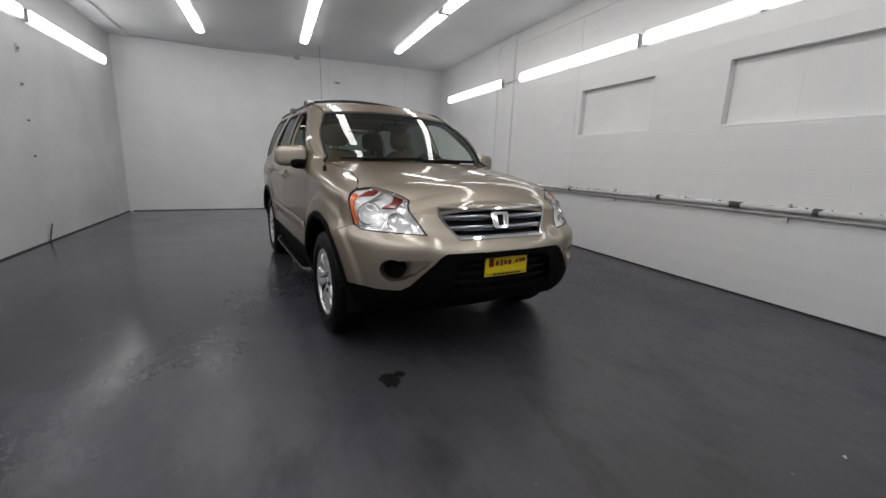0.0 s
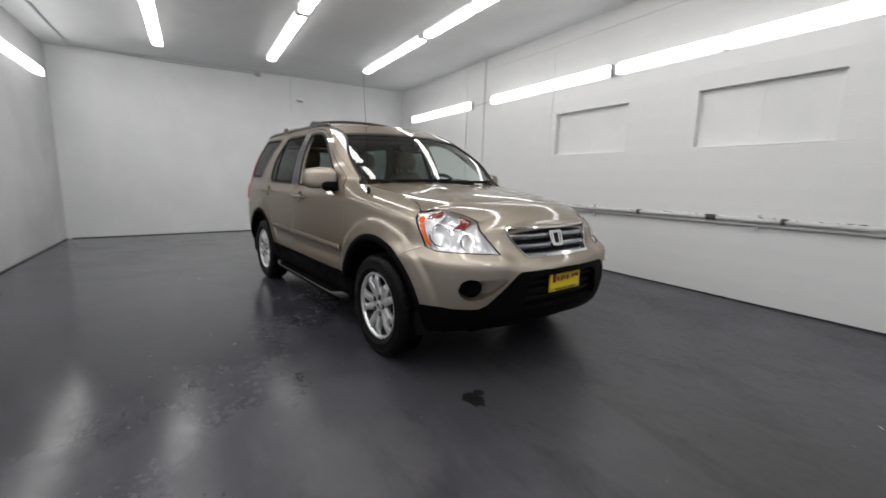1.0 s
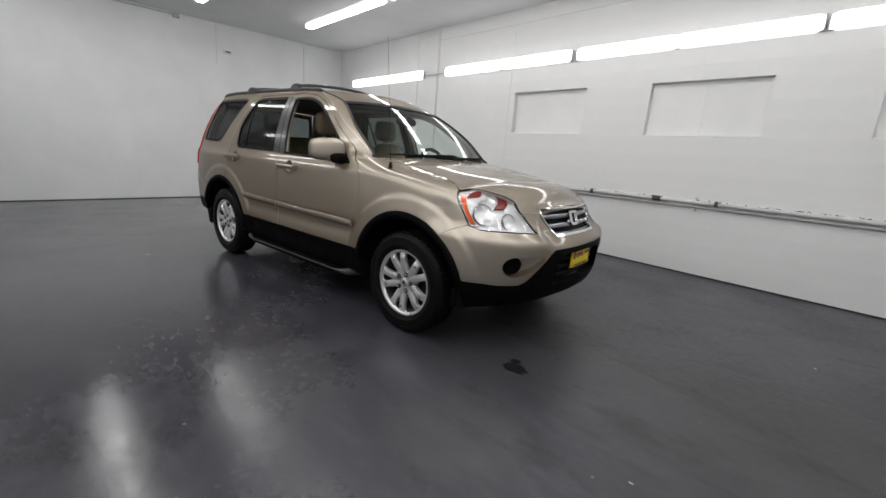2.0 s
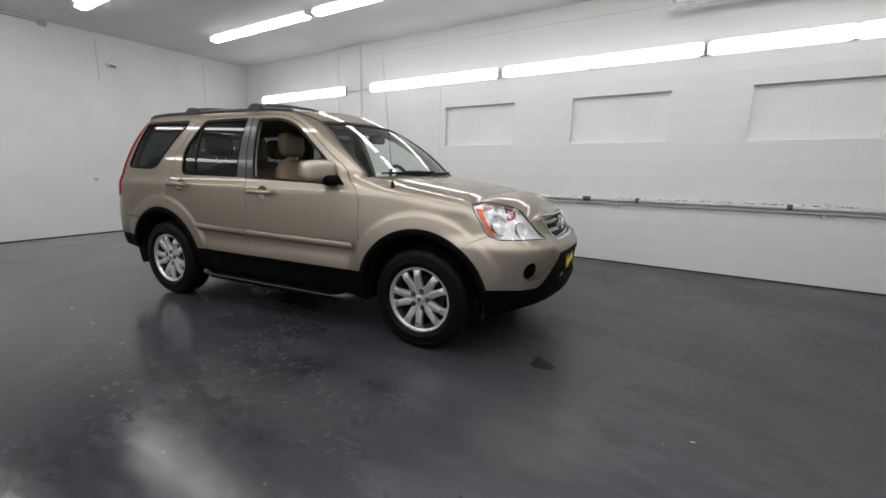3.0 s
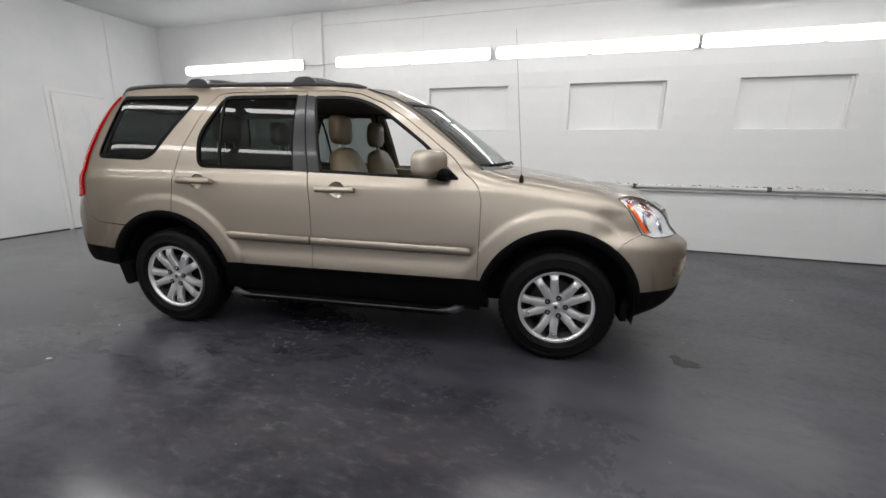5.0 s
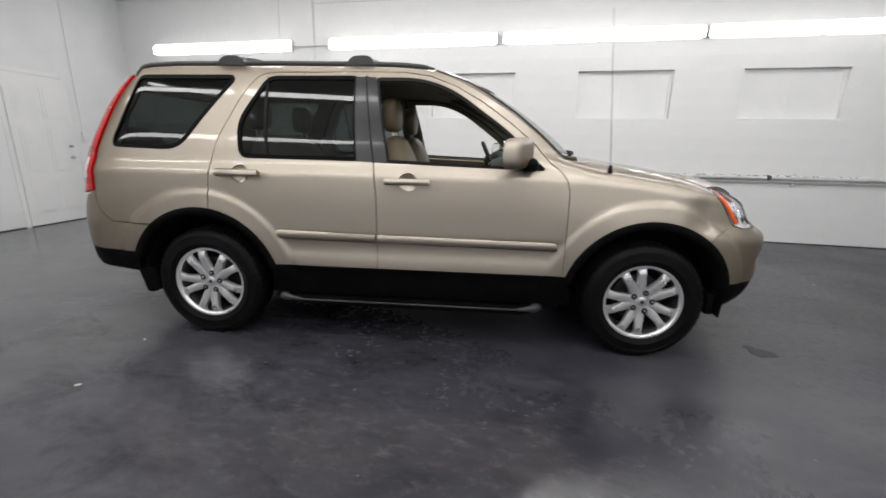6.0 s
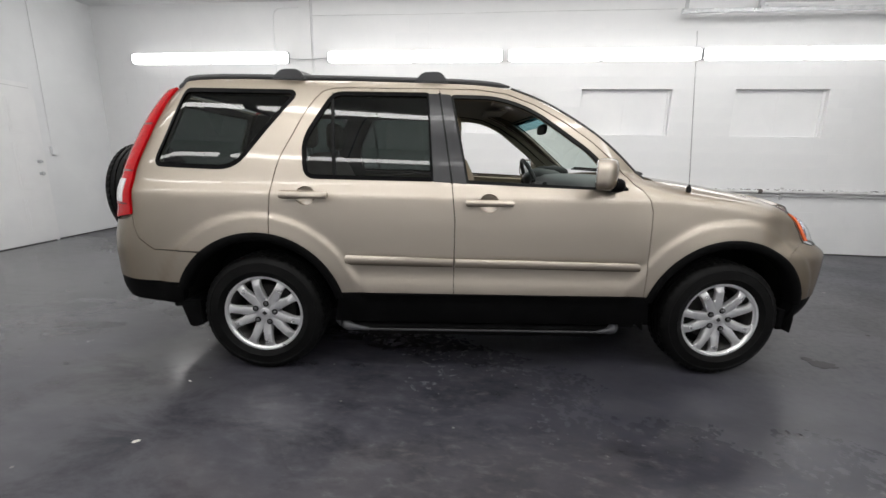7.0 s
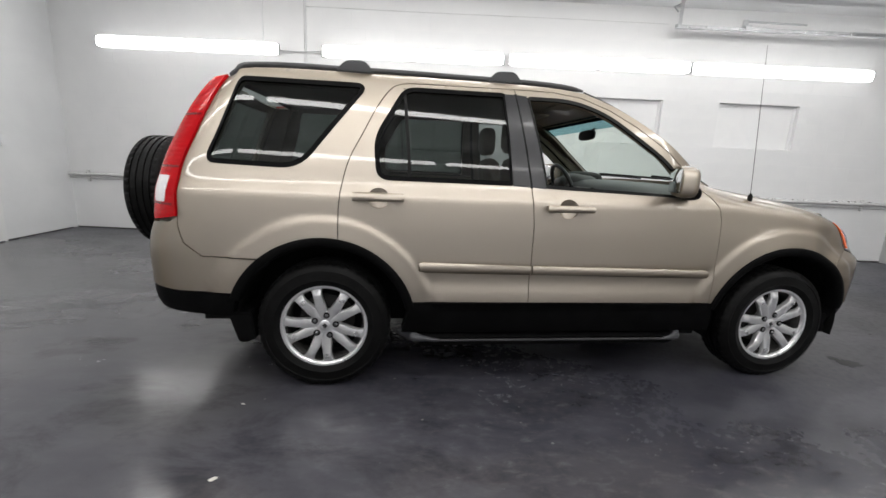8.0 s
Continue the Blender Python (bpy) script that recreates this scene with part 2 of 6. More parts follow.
def pane(name, tint, face=0.07, edge=0.85):
    """Thin glass: lets light through tinted, and mirrors by its angle."""
    m = bpy.data.materials.new(name)
    m.use_nodes = True
    nt = m.node_tree
    nt.nodes.remove(bsdf(m))
    out = nt.nodes["Material Output"]
    clear = node(m, "ShaderNodeBsdfTransparent", Color=(*tint, 1))
    gloss = node(m, "ShaderNodeBsdfGlossy", Roughness=0.01)
    mix, lw = node(m, "ShaderNodeMixShader"), node(m, "ShaderNodeLayerWeight", Blend=0.5)
    steep, level = node(m, "ShaderNodeMath"), node(m, "ShaderNodeMath")
    steep.operation, level.operation = "POWER", "MULTIPLY_ADD"
    steep.inputs[1].default_value = 5.0
    level.inputs[1].default_value, level.inputs[2].default_value = edge, face
    wire(m, lw, "Facing", steep, 0)
    wire(m, steep, "Value", level, 0)
    wire(m, level, "Value", mix, 0)
    nt.links.new(clear.outputs[0], mix.inputs[1])
    nt.links.new(gloss.outputs[0], mix.inputs[2])
    nt.links.new(mix.outputs[0], out.inputs["Surface"])
    return m


PLASTIC = mottled("black_plastic", (0.0035, 0.0035, 0.0037), (0.006, 0.006, 0.0062), 9, (0.5, 0.62), 0.0003, 400)
bsdf(PLASTIC).inputs["Specular IOR Level"].default_value = 0.03
BLACK = shader("matt_black", (0.005, 0.005, 0.005), 0.65, spec=0.2)
GLASS_EDGE = shader("black_glass_edge", (0.002, 0.002, 0.0022), 0.4, spec=0.06)
TRIM = shader("dark_satin_trim", (0.012, 0.0125, 0.015), 0.3, 0.0, 0.15)
GREY_CAP = shader("grey_cap", (0.055, 0.056, 0.062), 0.45)
DARK_GREY = shader("dark_grey", (0.03, 0.03, 0.032), 0.5)
CHROME = shader("chrome", (0.75, 0.75, 0.76), 0.08, 1.0)
SATIN_CHROME = shader("satin_chrome", (0.30, 0.31, 0.34), 0.2, 1.0)
CHROME_DULL = shader("lamp_chrome", (0.93, 0.93, 0.94), 0.18, 0.3)
facet_at = node(CHROME_DULL, "ShaderNodeTexCoord")
facet = node(CHROME_DULL, "ShaderNodeTexVoronoi", Scale=24.0)
wire(CHROME_DULL, facet_at, "Object", facet, "Vector")
bump(CHROME_DULL, facet, "Distance", 0.4, 0.012)
ALLOY = mottled("alloy", (0.70, 0.70, 0.71), (0.79, 0.79, 0.80), 12, (0.26, 0.36), 0.0, 60, 0.75)
# brake dust, with the shade behind the spokes darkened into the colour
DUSTY_SHADED = mottled("dusty_shaded_alloy", (0.025, 0.024, 0.023), (0.05, 0.048, 0.046), 9, (0.6, 0.75))
LAMP_BOWL = shader("bowl_chrome", (0.92, 0.92, 0.93), 0.1, 0.95)
STEEL = shader("dull_steel", (0.25, 0.25, 0.26), 0.4, 1.0)
MIRROR = shader("mirror", (0.85, 0.86, 0.87), 0.02, 1.0)
HEADLINER = shader("headliner_cloth", (0.20, 0.185, 0.16), 0.9)
LINING = shader("cabin_plastic", (0.15, 0.135, 0.105), 0.6)
BEIGE = mottled("beige_lining", (0.24, 0.20, 0.135), (0.28, 0.235, 0.16), 6, (0.5, 0.6), 0.0003, 200)
LEATHER = mottled("beige_leather", (0.175, 0.13, 0.082), (0.225, 0.172, 0.112), 8, (0.42, 0.55), 0.0006, 160)
DASH = shader("dash_plastic", (0.075, 0.077, 0.078), 0.6)
CARPET = shader("carpet", (0.08, 0.075, 0.07), 0.95)
YELLOW = shader("yellow_card", (0.80, 0.62, 0.01), 0.45)
DARK_YELLOW = shader("yellow_print", (0.55, 0.43, 0.02), 0.45)
DARK_RED = shader("red_print", (0.20, 0.012, 0.012), 0.5)
AMBER = shader("amber_plastic", (0.80, 0.115, 0.012), 0.2, 0.0, 0.3)
AMBER_RED = shader("red_reflector", (0.22, 0.015, 0.012), 0.2, 0.0, 0.5)
RED_LENS = shader("red_lens", (0.42, 0.001, 0.004), 0.16, 0.0, 0.08, spec=0.12)
RED_DARK = shader("red_lens_seam", (0.16, 0.002, 0.004), 0.2, 0.0, 0.3)
ribs = node(RED_LENS, "ShaderNodeTexWave", Scale=14.0, Distortion=0.5)
ribs.bands_direction = "Z"
ribs_at = node(RED_LENS, "ShaderNodeTexCoord")
wire(RED_LENS, ribs_at, "Object", ribs, "Vector")
bump(RED_LENS, ribs, "Fac", 0.3, 0.003)
WHITE_LENS = shader("white_lens", (0.75, 0.74, 0.74), 0.15, 0.0, 1.0)
prism_at, prisms = node(WHITE_LENS, "ShaderNodeTexCoord"), node(WHITE_LENS, "ShaderNodeTexVoronoi", Scale=110.0)
wire(WHITE_LENS, prism_at, "Object", prisms, "Vector")
bump(WHITE_LENS, prisms, "Distance", 0.5, 0.004)
PRIVACY = pane("privacy_glass", (0.19, 0.22, 0.21), 0.034, 0.6)
SCREEN = pane("screen_glass", (0.75, 0.84, 0.79), 0.07)
BAND = pane("shade_band", (0.30, 0.50, 0.56), 0.0, 0.0)
LENS = pane("lamp_lens", (0.97, 0.975, 0.98), 0.05, 0.5)


# ---- building helpers ----
def mesh_object(name, bm, material, smooth=None):
    """Links a bmesh as one object; smooth: the angle in degrees under which edges are shaded smooth."""
    me = bpy.data.meshes.new(name)
    bmesh.ops.recalc_face_normals(bm, faces=bm.faces)
    bm.to_mesh(me)
    bm.free()
    for m in material if isinstance(material, (list, tuple)) else [material]:
        me.materials.append(m)
    if smooth is not None:
        me.shade_smooth()
        me.set_sharp_from_angle(angle=radians(smooth))
    return new(name, me)


def thing(name, at, label, category, group="", kind=""):
    e = new(name)
    e.empty_display_size = 0.1
    e.matrix_basis = at
    return tagged(e, label, category, group, kind)


def part(name, bm, material, parent, label="", smooth=None):
    ob = mesh_object(name, bm, material, smooth)
    ob.parent = parent
    if label:
        tagged(ob, label)
    return ob


def box(x0, x1, y0, y1, z0, z1, bevel=0.0, bm=None, m=None):
    own = bmesh.new()
    bmesh.ops.create_cube(own, size=1)
    for v in own.verts:
        v.co = Vector(((x0 + x1) / 2 + v.co.x * (x1 - x0), (y0 + y1) / 2 + v.co.y * (y1 - y0), (z0 + z1) / 2 + v.co.z * (z1 - z0)))
    if bevel:
        bmesh.ops.bevel(own, geom=own.edges[:], offset=bevel, segments=2, profile=0.5, affect="EDGES")
    if m is not None:
        own.transform(m)
    return own if bm is None else merge(bm, own)


def merge(bm, other):
    me = bpy.data.meshes.new("tmp")
    other.to_mesh(me)
    other.free()
    bm.from_mesh(me)
    bpy.data.meshes.remove(me)
    return bm


def prism(outline, depth, m=None, bevel=0.0):
    """An outline in x, y raised along z by depth."""
    bm = bmesh.new()
    f = bm.faces.new([bm.verts.new((x, y, 0)) for x, y in outline])
    top = bmesh.ops.extrude_face_region(bm, geom=[f])["geom"]
    bmesh.ops.translate(bm, verts=[v for v in top if isinstance(v, bmesh.types.BMVert)], vec=(0, 0, depth))
    if bevel:
        bmesh.ops.bevel(bm, geom=bm.edges[:], offset=bevel, segments=2, affect="EDGES")
    if m is not None:
        bm.transform(m)
    return bm


def tube(points, radius, sides=10, closed=False, bm=None):
    """A round bar along points."""
    own = bmesh.new()
    pts = [Vector(p) for p in points]
    n = len(pts)
    rings = []
    up = None
    for i, p in enumerate(pts):
        a = pts[(i - 1) % n] if closed or i else p
        b = pts[(i + 1) % n] if closed or i < n - 1 else p
        d = (b - a).normalized()
        side = d.cross(up if up is not None else (Vector((0, 0, 1)) if abs(d.z) < 0.9 else Vector((1, 0, 0))))
        side.normalize()
        up = side.cross(d).normalized()
        r = radius[i] if isinstance(radius, (list, tuple)) else radius
        rings.append([own.verts.new(p + side * r * math.cos(2 * math.pi * k / sides) + up * r * math.sin(2 * math.pi * k / sides)) for k in range(sides)])
    for i in range(n if closed else n - 1):
        a, b = rings[i], rings[(i + 1) % n]
        for k in range(sides):
            own.faces.new((a[k], a[(k + 1) % sides], b[(k + 1) % sides], b[k]))
    if not closed:
        own.faces.new(rings[0][::-1])
        own.faces.new(rings[-1])
    return own if bm is None else merge(bm, own)


def lathe(profile, sides=48, closed=True, bm=None, m=None):
    """Turns (radius, height) round the y axis."""
    own = bmesh.new()
    rings = [[own.verts.new((r * math.cos(2 * math.pi * k / sides), h, r * math.sin(2 * math.pi * k / sides))) for k in range(sides)] for r, h in profile]
    n = len(rings)
    for i in range(n if closed else n - 1):
        a, b = rings[i], rings[(i + 1) % n]
        for k in range(sides):
            own.faces.new((a[k], a[(k + 1) % sides], b[(k + 1) % sides], b[k]))
    if m is not None:
        own.transform(m)
    return own if bm is None else merge(bm, own)


def pchip(points):
    """A smooth curve through (a, b) points that never overshoots."""
    xs, ys = np.array(points, float).T
    h, d = np.diff(xs), np.diff(ys) / np.diff(xs)
    m = np.r_[d[0], [0 if p * q <= 0 else 2 * p * q / (p + q) for p, q in zip(d, d[1:])], d[-1]]

    def f(x):
        x = np.clip(x, xs[0], xs[-1])
        i = np.clip(np.searchsorted(xs, x) - 1, 0, len(h) - 1)
        t = (x - xs[i]) / h[i]
        return ys[i] * (1 + 2 * t) * (1 - t) ** 2 + m[i] * h[i] * t * (1 - t) ** 2 + ys[i + 1] * t * t * (3 - 2 * t) + m[i + 1] * h[i] * t * t * (t - 1)
    return f


def softened(points, sigma):
    """A curve through (a, b) points with its bends eased over a width sigma."""
    f = pchip(points)
    lo, hi = points[0][0], points[-1][0]
    grid = np.arange(lo - 4 * sigma, hi + 4 * sigma, sigma / 8)
    k = np.exp(-0.5 * (np.arange(-32, 33) / 8) ** 2)
    vals = np.convolve(np.pad(f(grid), 32, mode="edge"), k / k.sum(), mode="valid")
    return lambda x: np.interp(x, grid, vals)


def smooth_line(points, n=6):
    """A Catmull-Rom curve through points."""
    p = [np.array(q, float) for q in points]
    p = [2 * p[0] - p[1]] + p + [2 * p[-1] - p[-2]]
    out = []
    for a, b, c, d in zip(p, p[1:], p[2:], p[3:]):
        for k in range(n):
            t = k / n
            out.append(0.5 * (2 * b + (c - a) * t + (2 * a - 5 * b + 4 * c - d) * t * t + (3 * b - a - 3 * c + d) * t ** 3))
    out.append(p[-2])
    return out


def inside(poly, pts):
    """Which pts lie in the polygon."""
    p, q = np.array(poly), np.roll(np.array(poly), -1, axis=0)
    x, y = pts[:, 0][:, None], pts[:, 1][:, None]
    cross = ((p[:, 1] > y) != (q[:, 1] > y)) & (x < (q[:, 0] - p[:, 0]) * (y - p[:, 1]) / (q[:, 1] - p[:, 1] + 1e-12) + p[:, 0])
    return cross.sum(1) % 2 == 1


def dense(poly, step):
    out = []
    for a, b in zip(poly, poly[1:] + poly[:1]):
        a, b = np.array(a, float), np.array(b, float)
        n = max(1, int(np.ceil(np.linalg.norm(b - a) / step)))
        out += [a + (b - a) * k / n for k in range(n)]
    return out


def shrunk(poly, d):
    """The outline drawn in by d."""
    p = np.array(poly, float)
    p = p[np.linalg.norm(p - np.roll(p, 1, axis=0), axis=1) > 1e-5]
    area = 0.5 * np.sum(p[:, 0] * np.roll(p[:, 1], -1) - p[:, 1] * np.roll(p[:, 0], -1))
    a, b = p - np.roll(p, 1, axis=0), np.roll(p, -1, axis=0) - p
    a /= np.linalg.norm(a, axis=1)[:, None]
    b /= np.linalg.norm(b, axis=1)[:, None]
    n = np.stack([-(a + b)[:, 1], (a + b)[:, 0]], 1) * np.sign(area)
    n /= np.maximum(np.linalg.norm(n, axis=1), 0.3)[:, None]
    return [tuple(q) for q in p + n * d]


def rounded(corners, n=5):
    """A closed outline from (u, z, radius) corners."""
    out = []
    c = [np.array(q[:2], float) for q in corners]
    for i, q in enumerate(corners):
        r = q[2] if len(q) > 2 else 0.0
        if r <= 0:
            out.append(tuple(c[i]))
            continue
        a, b = c[i - 1] - c[i], c[(i + 1) % len(c)] - c[i]
        la, lb = np.linalg.norm(a), np.linalg.norm(b)
        cut = min(r, 0.48 * la, 0.48 * lb)
        p, s = c[i] + a / la * cut, c[i] + b / lb * cut
        for k in range(n + 1):
            t = k / n
            out.append(tuple((1 - t) ** 2 * p + 2 * t * (1 - t) * c[i] + t * t * s))
    return out


def arc(cx, cz, r, a, b, n=24):
    return [(cx + r * math.cos(radians(a + (b - a) * k / n)), cz + r * math.sin(radians(a + (b - a) * k / n))) for k in range(n + 1)]


def patch(outline, holes=(), off=0.0, step=0.026, lip=0.012, gap=0.0025, place=None):
    """A panel that lies on the body's skin inside an outline in (u, z), with a turned-in lip along its edges."""
    loops = [dense([tuple(q) for q in (shrunk(outline, gap) if gap else outline)], step)] + [dense([tuple(q) for q in h], step) for h in holes]
    verts = [Vector(p) for loop in loops for p in loop]
    edges, base = [], 0
    for loop in loops:
        edges += [(base + k, base + (k + 1) % len(loop)) for k in range(len(loop))]
        base += len(loop)
    rim = np.array([p for loop in loops for p in loop])
    lo, hi = rim.min(0), rim.max(0)
    gx, gz = np.meshgrid(np.arange(lo[0] + step / 2, hi[0], step), np.arange(lo[1] + step / 2, hi[1], step))
    g = np.stack([gx.ravel(), gz.ravel()], 1)
    if len(g):
        keep = inside(loops[0], g)
        for h in loops[1:]:
            keep &= ~inside(h, g)
        g = g[keep]
    if len(g):
        near = np.array([np.min(np.sum((rim - q) ** 2, 1)) for q in g])
        g = g[near > (0.45 * step) ** 2]
    verts += [Vector(q) for q in g]
    v2, _, tris, _, _, _ = delaunay_2d_cdt(verts, edges, [], 0, 1e-7)
    v = np.array([tuple(q) for q in v2])
    mid = np.array([v[list(t)].mean(0) for t in tris])
    keep = inside(loops[0], mid)
    for h in loops[1:]:
        keep &= ~inside(h, mid)
    put = place or (lambda a, b, o: body(a, b) + o * body_normal(a, b))
    top, low = put(v[:, 0], v[:, 1], off), put(v[:, 0], v[:, 1], off - lip)
    bm = bmesh.new()
    vs = [bm.verts.new(q) for q in top]
    for t, k in zip(tris, keep):
        if k:
            bm.faces.new([vs[i] for i in t])
    rims = [e for e in bm.edges if len(e.link_faces) == 1]
    index = {q: i for i, q in enumerate(vs)}
    under = {}
    for e in rims:
        for q in e.verts:
            if q not in under:
                under[q] = bm.verts.new(low[index[q]])
    for e in rims:
        a, b = e.verts
        bm.faces.new((a, b, under[b], under[a]))
    for q in [q for q in bm.verts if not q.link_faces]:
        bm.verts.remove(q)
    return bm


# ---- the room ----
WALL_Y, LEFT_Y, FRONT_X = 4.17, -2.6, 7.4
REAR_SKEW = 0.10


def rear_x(y):
    return -4.62 - REAR_SKEW * y


def ceiling_z(y):
    return 3.30 + 0.036 * y


def quad_slab(corners, depth):
    """A slab: four corners anticlockwise seen from the room, thickened away from it."""
    bm = bmesh.new()
    a = [bm.verts.new(c) for c in corners]
    f = bm.faces.new(a)
    f.normal_update()
    n = f.normal.copy()
    g = bmesh.ops.extrude_face_region(bm, geom=[f])["geom"]
    bmesh.ops.translate(bm, verts=[v for v in g if isinstance(v, bmesh.types.BMVert)], vec=-n * depth)
    return bm


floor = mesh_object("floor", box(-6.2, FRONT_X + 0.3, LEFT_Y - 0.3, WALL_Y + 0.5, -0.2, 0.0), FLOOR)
tagged(floor, "dark grey painted concrete floor, glossy and scuffed", "floor", kind="structure")
ceil = mesh_object("ceiling", quad_slab([(-6.2, LEFT_Y - 0.3, ceiling_z(LEFT_Y - 0.3)), (-6.2, WALL_Y + 0.5, ceiling_z(WALL_Y + 0.5)), (FRONT_X + 0.3, WALL_Y + 0.5, ceiling_z(WALL_Y + 0.5)), (FRONT_X + 0.3, LEFT_Y - 0.3, ceiling_z(LEFT_Y - 0.3))], 0.2), CEIL)
tagged(ceil, "smooth pale grey painted ceiling", "ceiling", kind="structure")
rear = mesh_object("wall_rear", quad_slab([(rear_x(LEFT_Y - 0.2), LEFT_Y - 0.2, 0), (rear_x(WALL_Y + 0.3), WALL_Y + 0.3, 0), (rear_x(WALL_Y + 0.3), WALL_Y + 0.3, 3.6), (rear_x(LEFT_Y - 0.2), LEFT_Y - 0.2, 3.6)], 0.2), WALL)
tagged(rear, "plain white painted rear wall", "wall", kind="structure")
left = mesh_object("wall_left", box(rear_x(LEFT_Y), FRONT_X, LEFT_Y - 0.2, LEFT_Y, 0, 3.6), SIDE_TONED)
tagged(left, "white painted side wall, colour darkened for its weaker light", "wall", kind="structure")
# added to close the room out of view, grey to throw back less light
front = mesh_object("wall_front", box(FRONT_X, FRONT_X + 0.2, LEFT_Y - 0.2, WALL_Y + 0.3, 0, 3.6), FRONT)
tagged(front, "plain grey front wall, added out of view", "wall", kind="structure")
WIN = [(0.40, 1.62), (2.48, 3.69), (4.51, 5.67)]
WIN_Z = (1.61, 2.235)
def on_wall(a, b, o):
    return np.stack([a, WALL_Y - o + 0 * a, b], -1)


holes = [[(a, WIN_Z[0]), (b, WIN_Z[0]), (b, WIN_Z[1]), (a, WIN_Z[1])] for a, b in WIN]
windowed = mesh_object("wall_windowed", patch([(-5.4, 0), (FRONT_X, 0), (FRONT_X, 3.6), (-5.4, 3.6)], holes, lip=0.10, gap=0, step=0.5, place=on_wall), BLOCK)
tagged(windowed, "white painted concrete block wall with blocked-up windows", "wall", kind="structure")
core = mesh_object("wall_backing", box(-5.4, FRONT_X, WALL_Y + 0.115, WALL_Y + 0.35, 0, 3.6), BLOCK)
tagged(core, "white painted wall core", "wall", kind="structure")
for k, (a, b) in enumerate(WIN):
    w = mesh_object("window_%d" % (k + 1), box(a - 0.01, b + 0.01, WALL_Y + 0.10, WALL_Y + 0.113, WIN_Z[0] - 0.01, WIN_Z[1] + 0.01), WALL)
    tagged(w, "blocked-up window with two white painted boards", "window", kind="structure")
    mid = (a + b) / 2
    for p, q in ((a + 0.002, mid - 0.0006), (mid + 0.0006, b - 0.002)):
        part("board", box(p, q, WALL_Y + 0.072, WALL_Y + 0.101, WIN_Z[0] + 0.002, WIN_Z[1] - 0.002, 0.0007), BOARD, w)
    part("window_stop", box(b - 0.03, b - 0.002, WALL_Y + 0.05, WALL_Y + 0.073, WIN_Z[0] + 0.02, WIN_Z[1] - 0.003, 0.002), BOARD, w)
    part("window_sill", box(a + 0.002, b - 0.002, WALL_Y + 0.004, WALL_Y + 0.073, WIN_Z[0] + 0.001, WIN_Z[0] + 0.018, 0.004), BOARD, w)



def fixture(name, length, glow, wide=1.0):
    """A fluorescent lamp with a clear wrap cover; local x along it, z away from what it hangs on."""
    e = thing(name, Matrix(), "long white fluorescent light fixture, switched on", "light fixture", "fluorescent lamps")
    h = length / 2
    tray = prism([(-0.088, 0.0), (0.088, 0.0), (0.088, 0.022), (0.082, 0.034), (-0.082, 0.034), (-0.088, 0.022)], length, Matrix.Translation((-h, 0, 0)) @ Matrix(((0, 0, 1, 0), (1, 0, 0, 0), (0, 1, 0, 0), (0, 0, 0, 1))))
    tray.transform(Matrix.Diagonal((1, wide * 0.76, 1, 1)))
    part("housing", tray, WHITE_METAL, e)
    for x in (-h, h):
        part("end_plate", box(x - 0.006, x + 0.006, -0.07 * wide, 0.07 * wide, 0.03, 0.062, 0.003), LAMP_METAL, e)
    for a, b in ((-h + 0.012, -0.007), (0.007, h - 0.012)):
        section = [(-0.074, 0.008), (-0.072, 0.056), (-0.05, 0.080), (0.0, 0.086), (0.05, 0.080), (0.072, 0.056), (0.074, 0.008)]
        own = bmesh.new()
        rings = []
        for x, k in ((a, 0.80 if a < -0.1 else 0.86), (a + 0.04, 1.0), (b - 0.04, 1.0), (b, 0.80 if b > 0.1 else 0.86)):
            rings.append([own.verts.new((x, y * k * wide, 0.008 + (z - 0.008) * k)) for y, z in section])
        for p, q in zip(rings, rings[1:]):
            for k in range(6):
                own.faces.new((p[k], p[k + 1], q[k + 1], q[k]))
        own.faces.new(rings[0])
        own.faces.new(rings[-1][::-1])
        for f in own.faces:
            f.normal_update()
            f.material_index = 1 if f.calc_center_median().z < 0.04 else 0
        part("diffuser", own, [glow, GLOW_SIDE], e, "glowing white ribbed diffuser")
    return e


LAMP = 2.44
lamp = fixture("ceiling_light", LAMP, GLOW_CEILING)
slope = math.degrees(math.atan(0.036))
first = True
for y in (-1.02, 0.68, 2.5):
    for k in range(4):
        m = pose(-3.33 + LAMP / 2 + k * 2.56, y, ceiling_z(y) - 0.002, 180 + slope, 0, 0)
        if first:
            lamp.matrix_basis, first = m, False
        else:
            copy_thing(lamp, m)
wall_lamp = fixture("wall_light", 2.555, GLOW, 1.05)
wall_lamp.matrix_basis = pose(-3.09, WALL_Y - 0.002, 2.670, 90, 0, 0)
for x in (0.075, 2.70, 5.285):
    copy_thing(wall_lamp, pose(x, WALL_Y - 0.002, 2.670, 90, 0, 0))
left_lamp = fixture("wall_light", LAMP, GLOW_LEFT)
left_lamp.matrix_basis = pose(-2.6, LEFT_Y + 0.002, 2.66, -90, 0, 0)
for x in (-0.04, 2.52, 5.08):
    copy_thing(left_lamp, pose(x, LEFT_Y + 0.002, 2.66, -90, 0, 0))

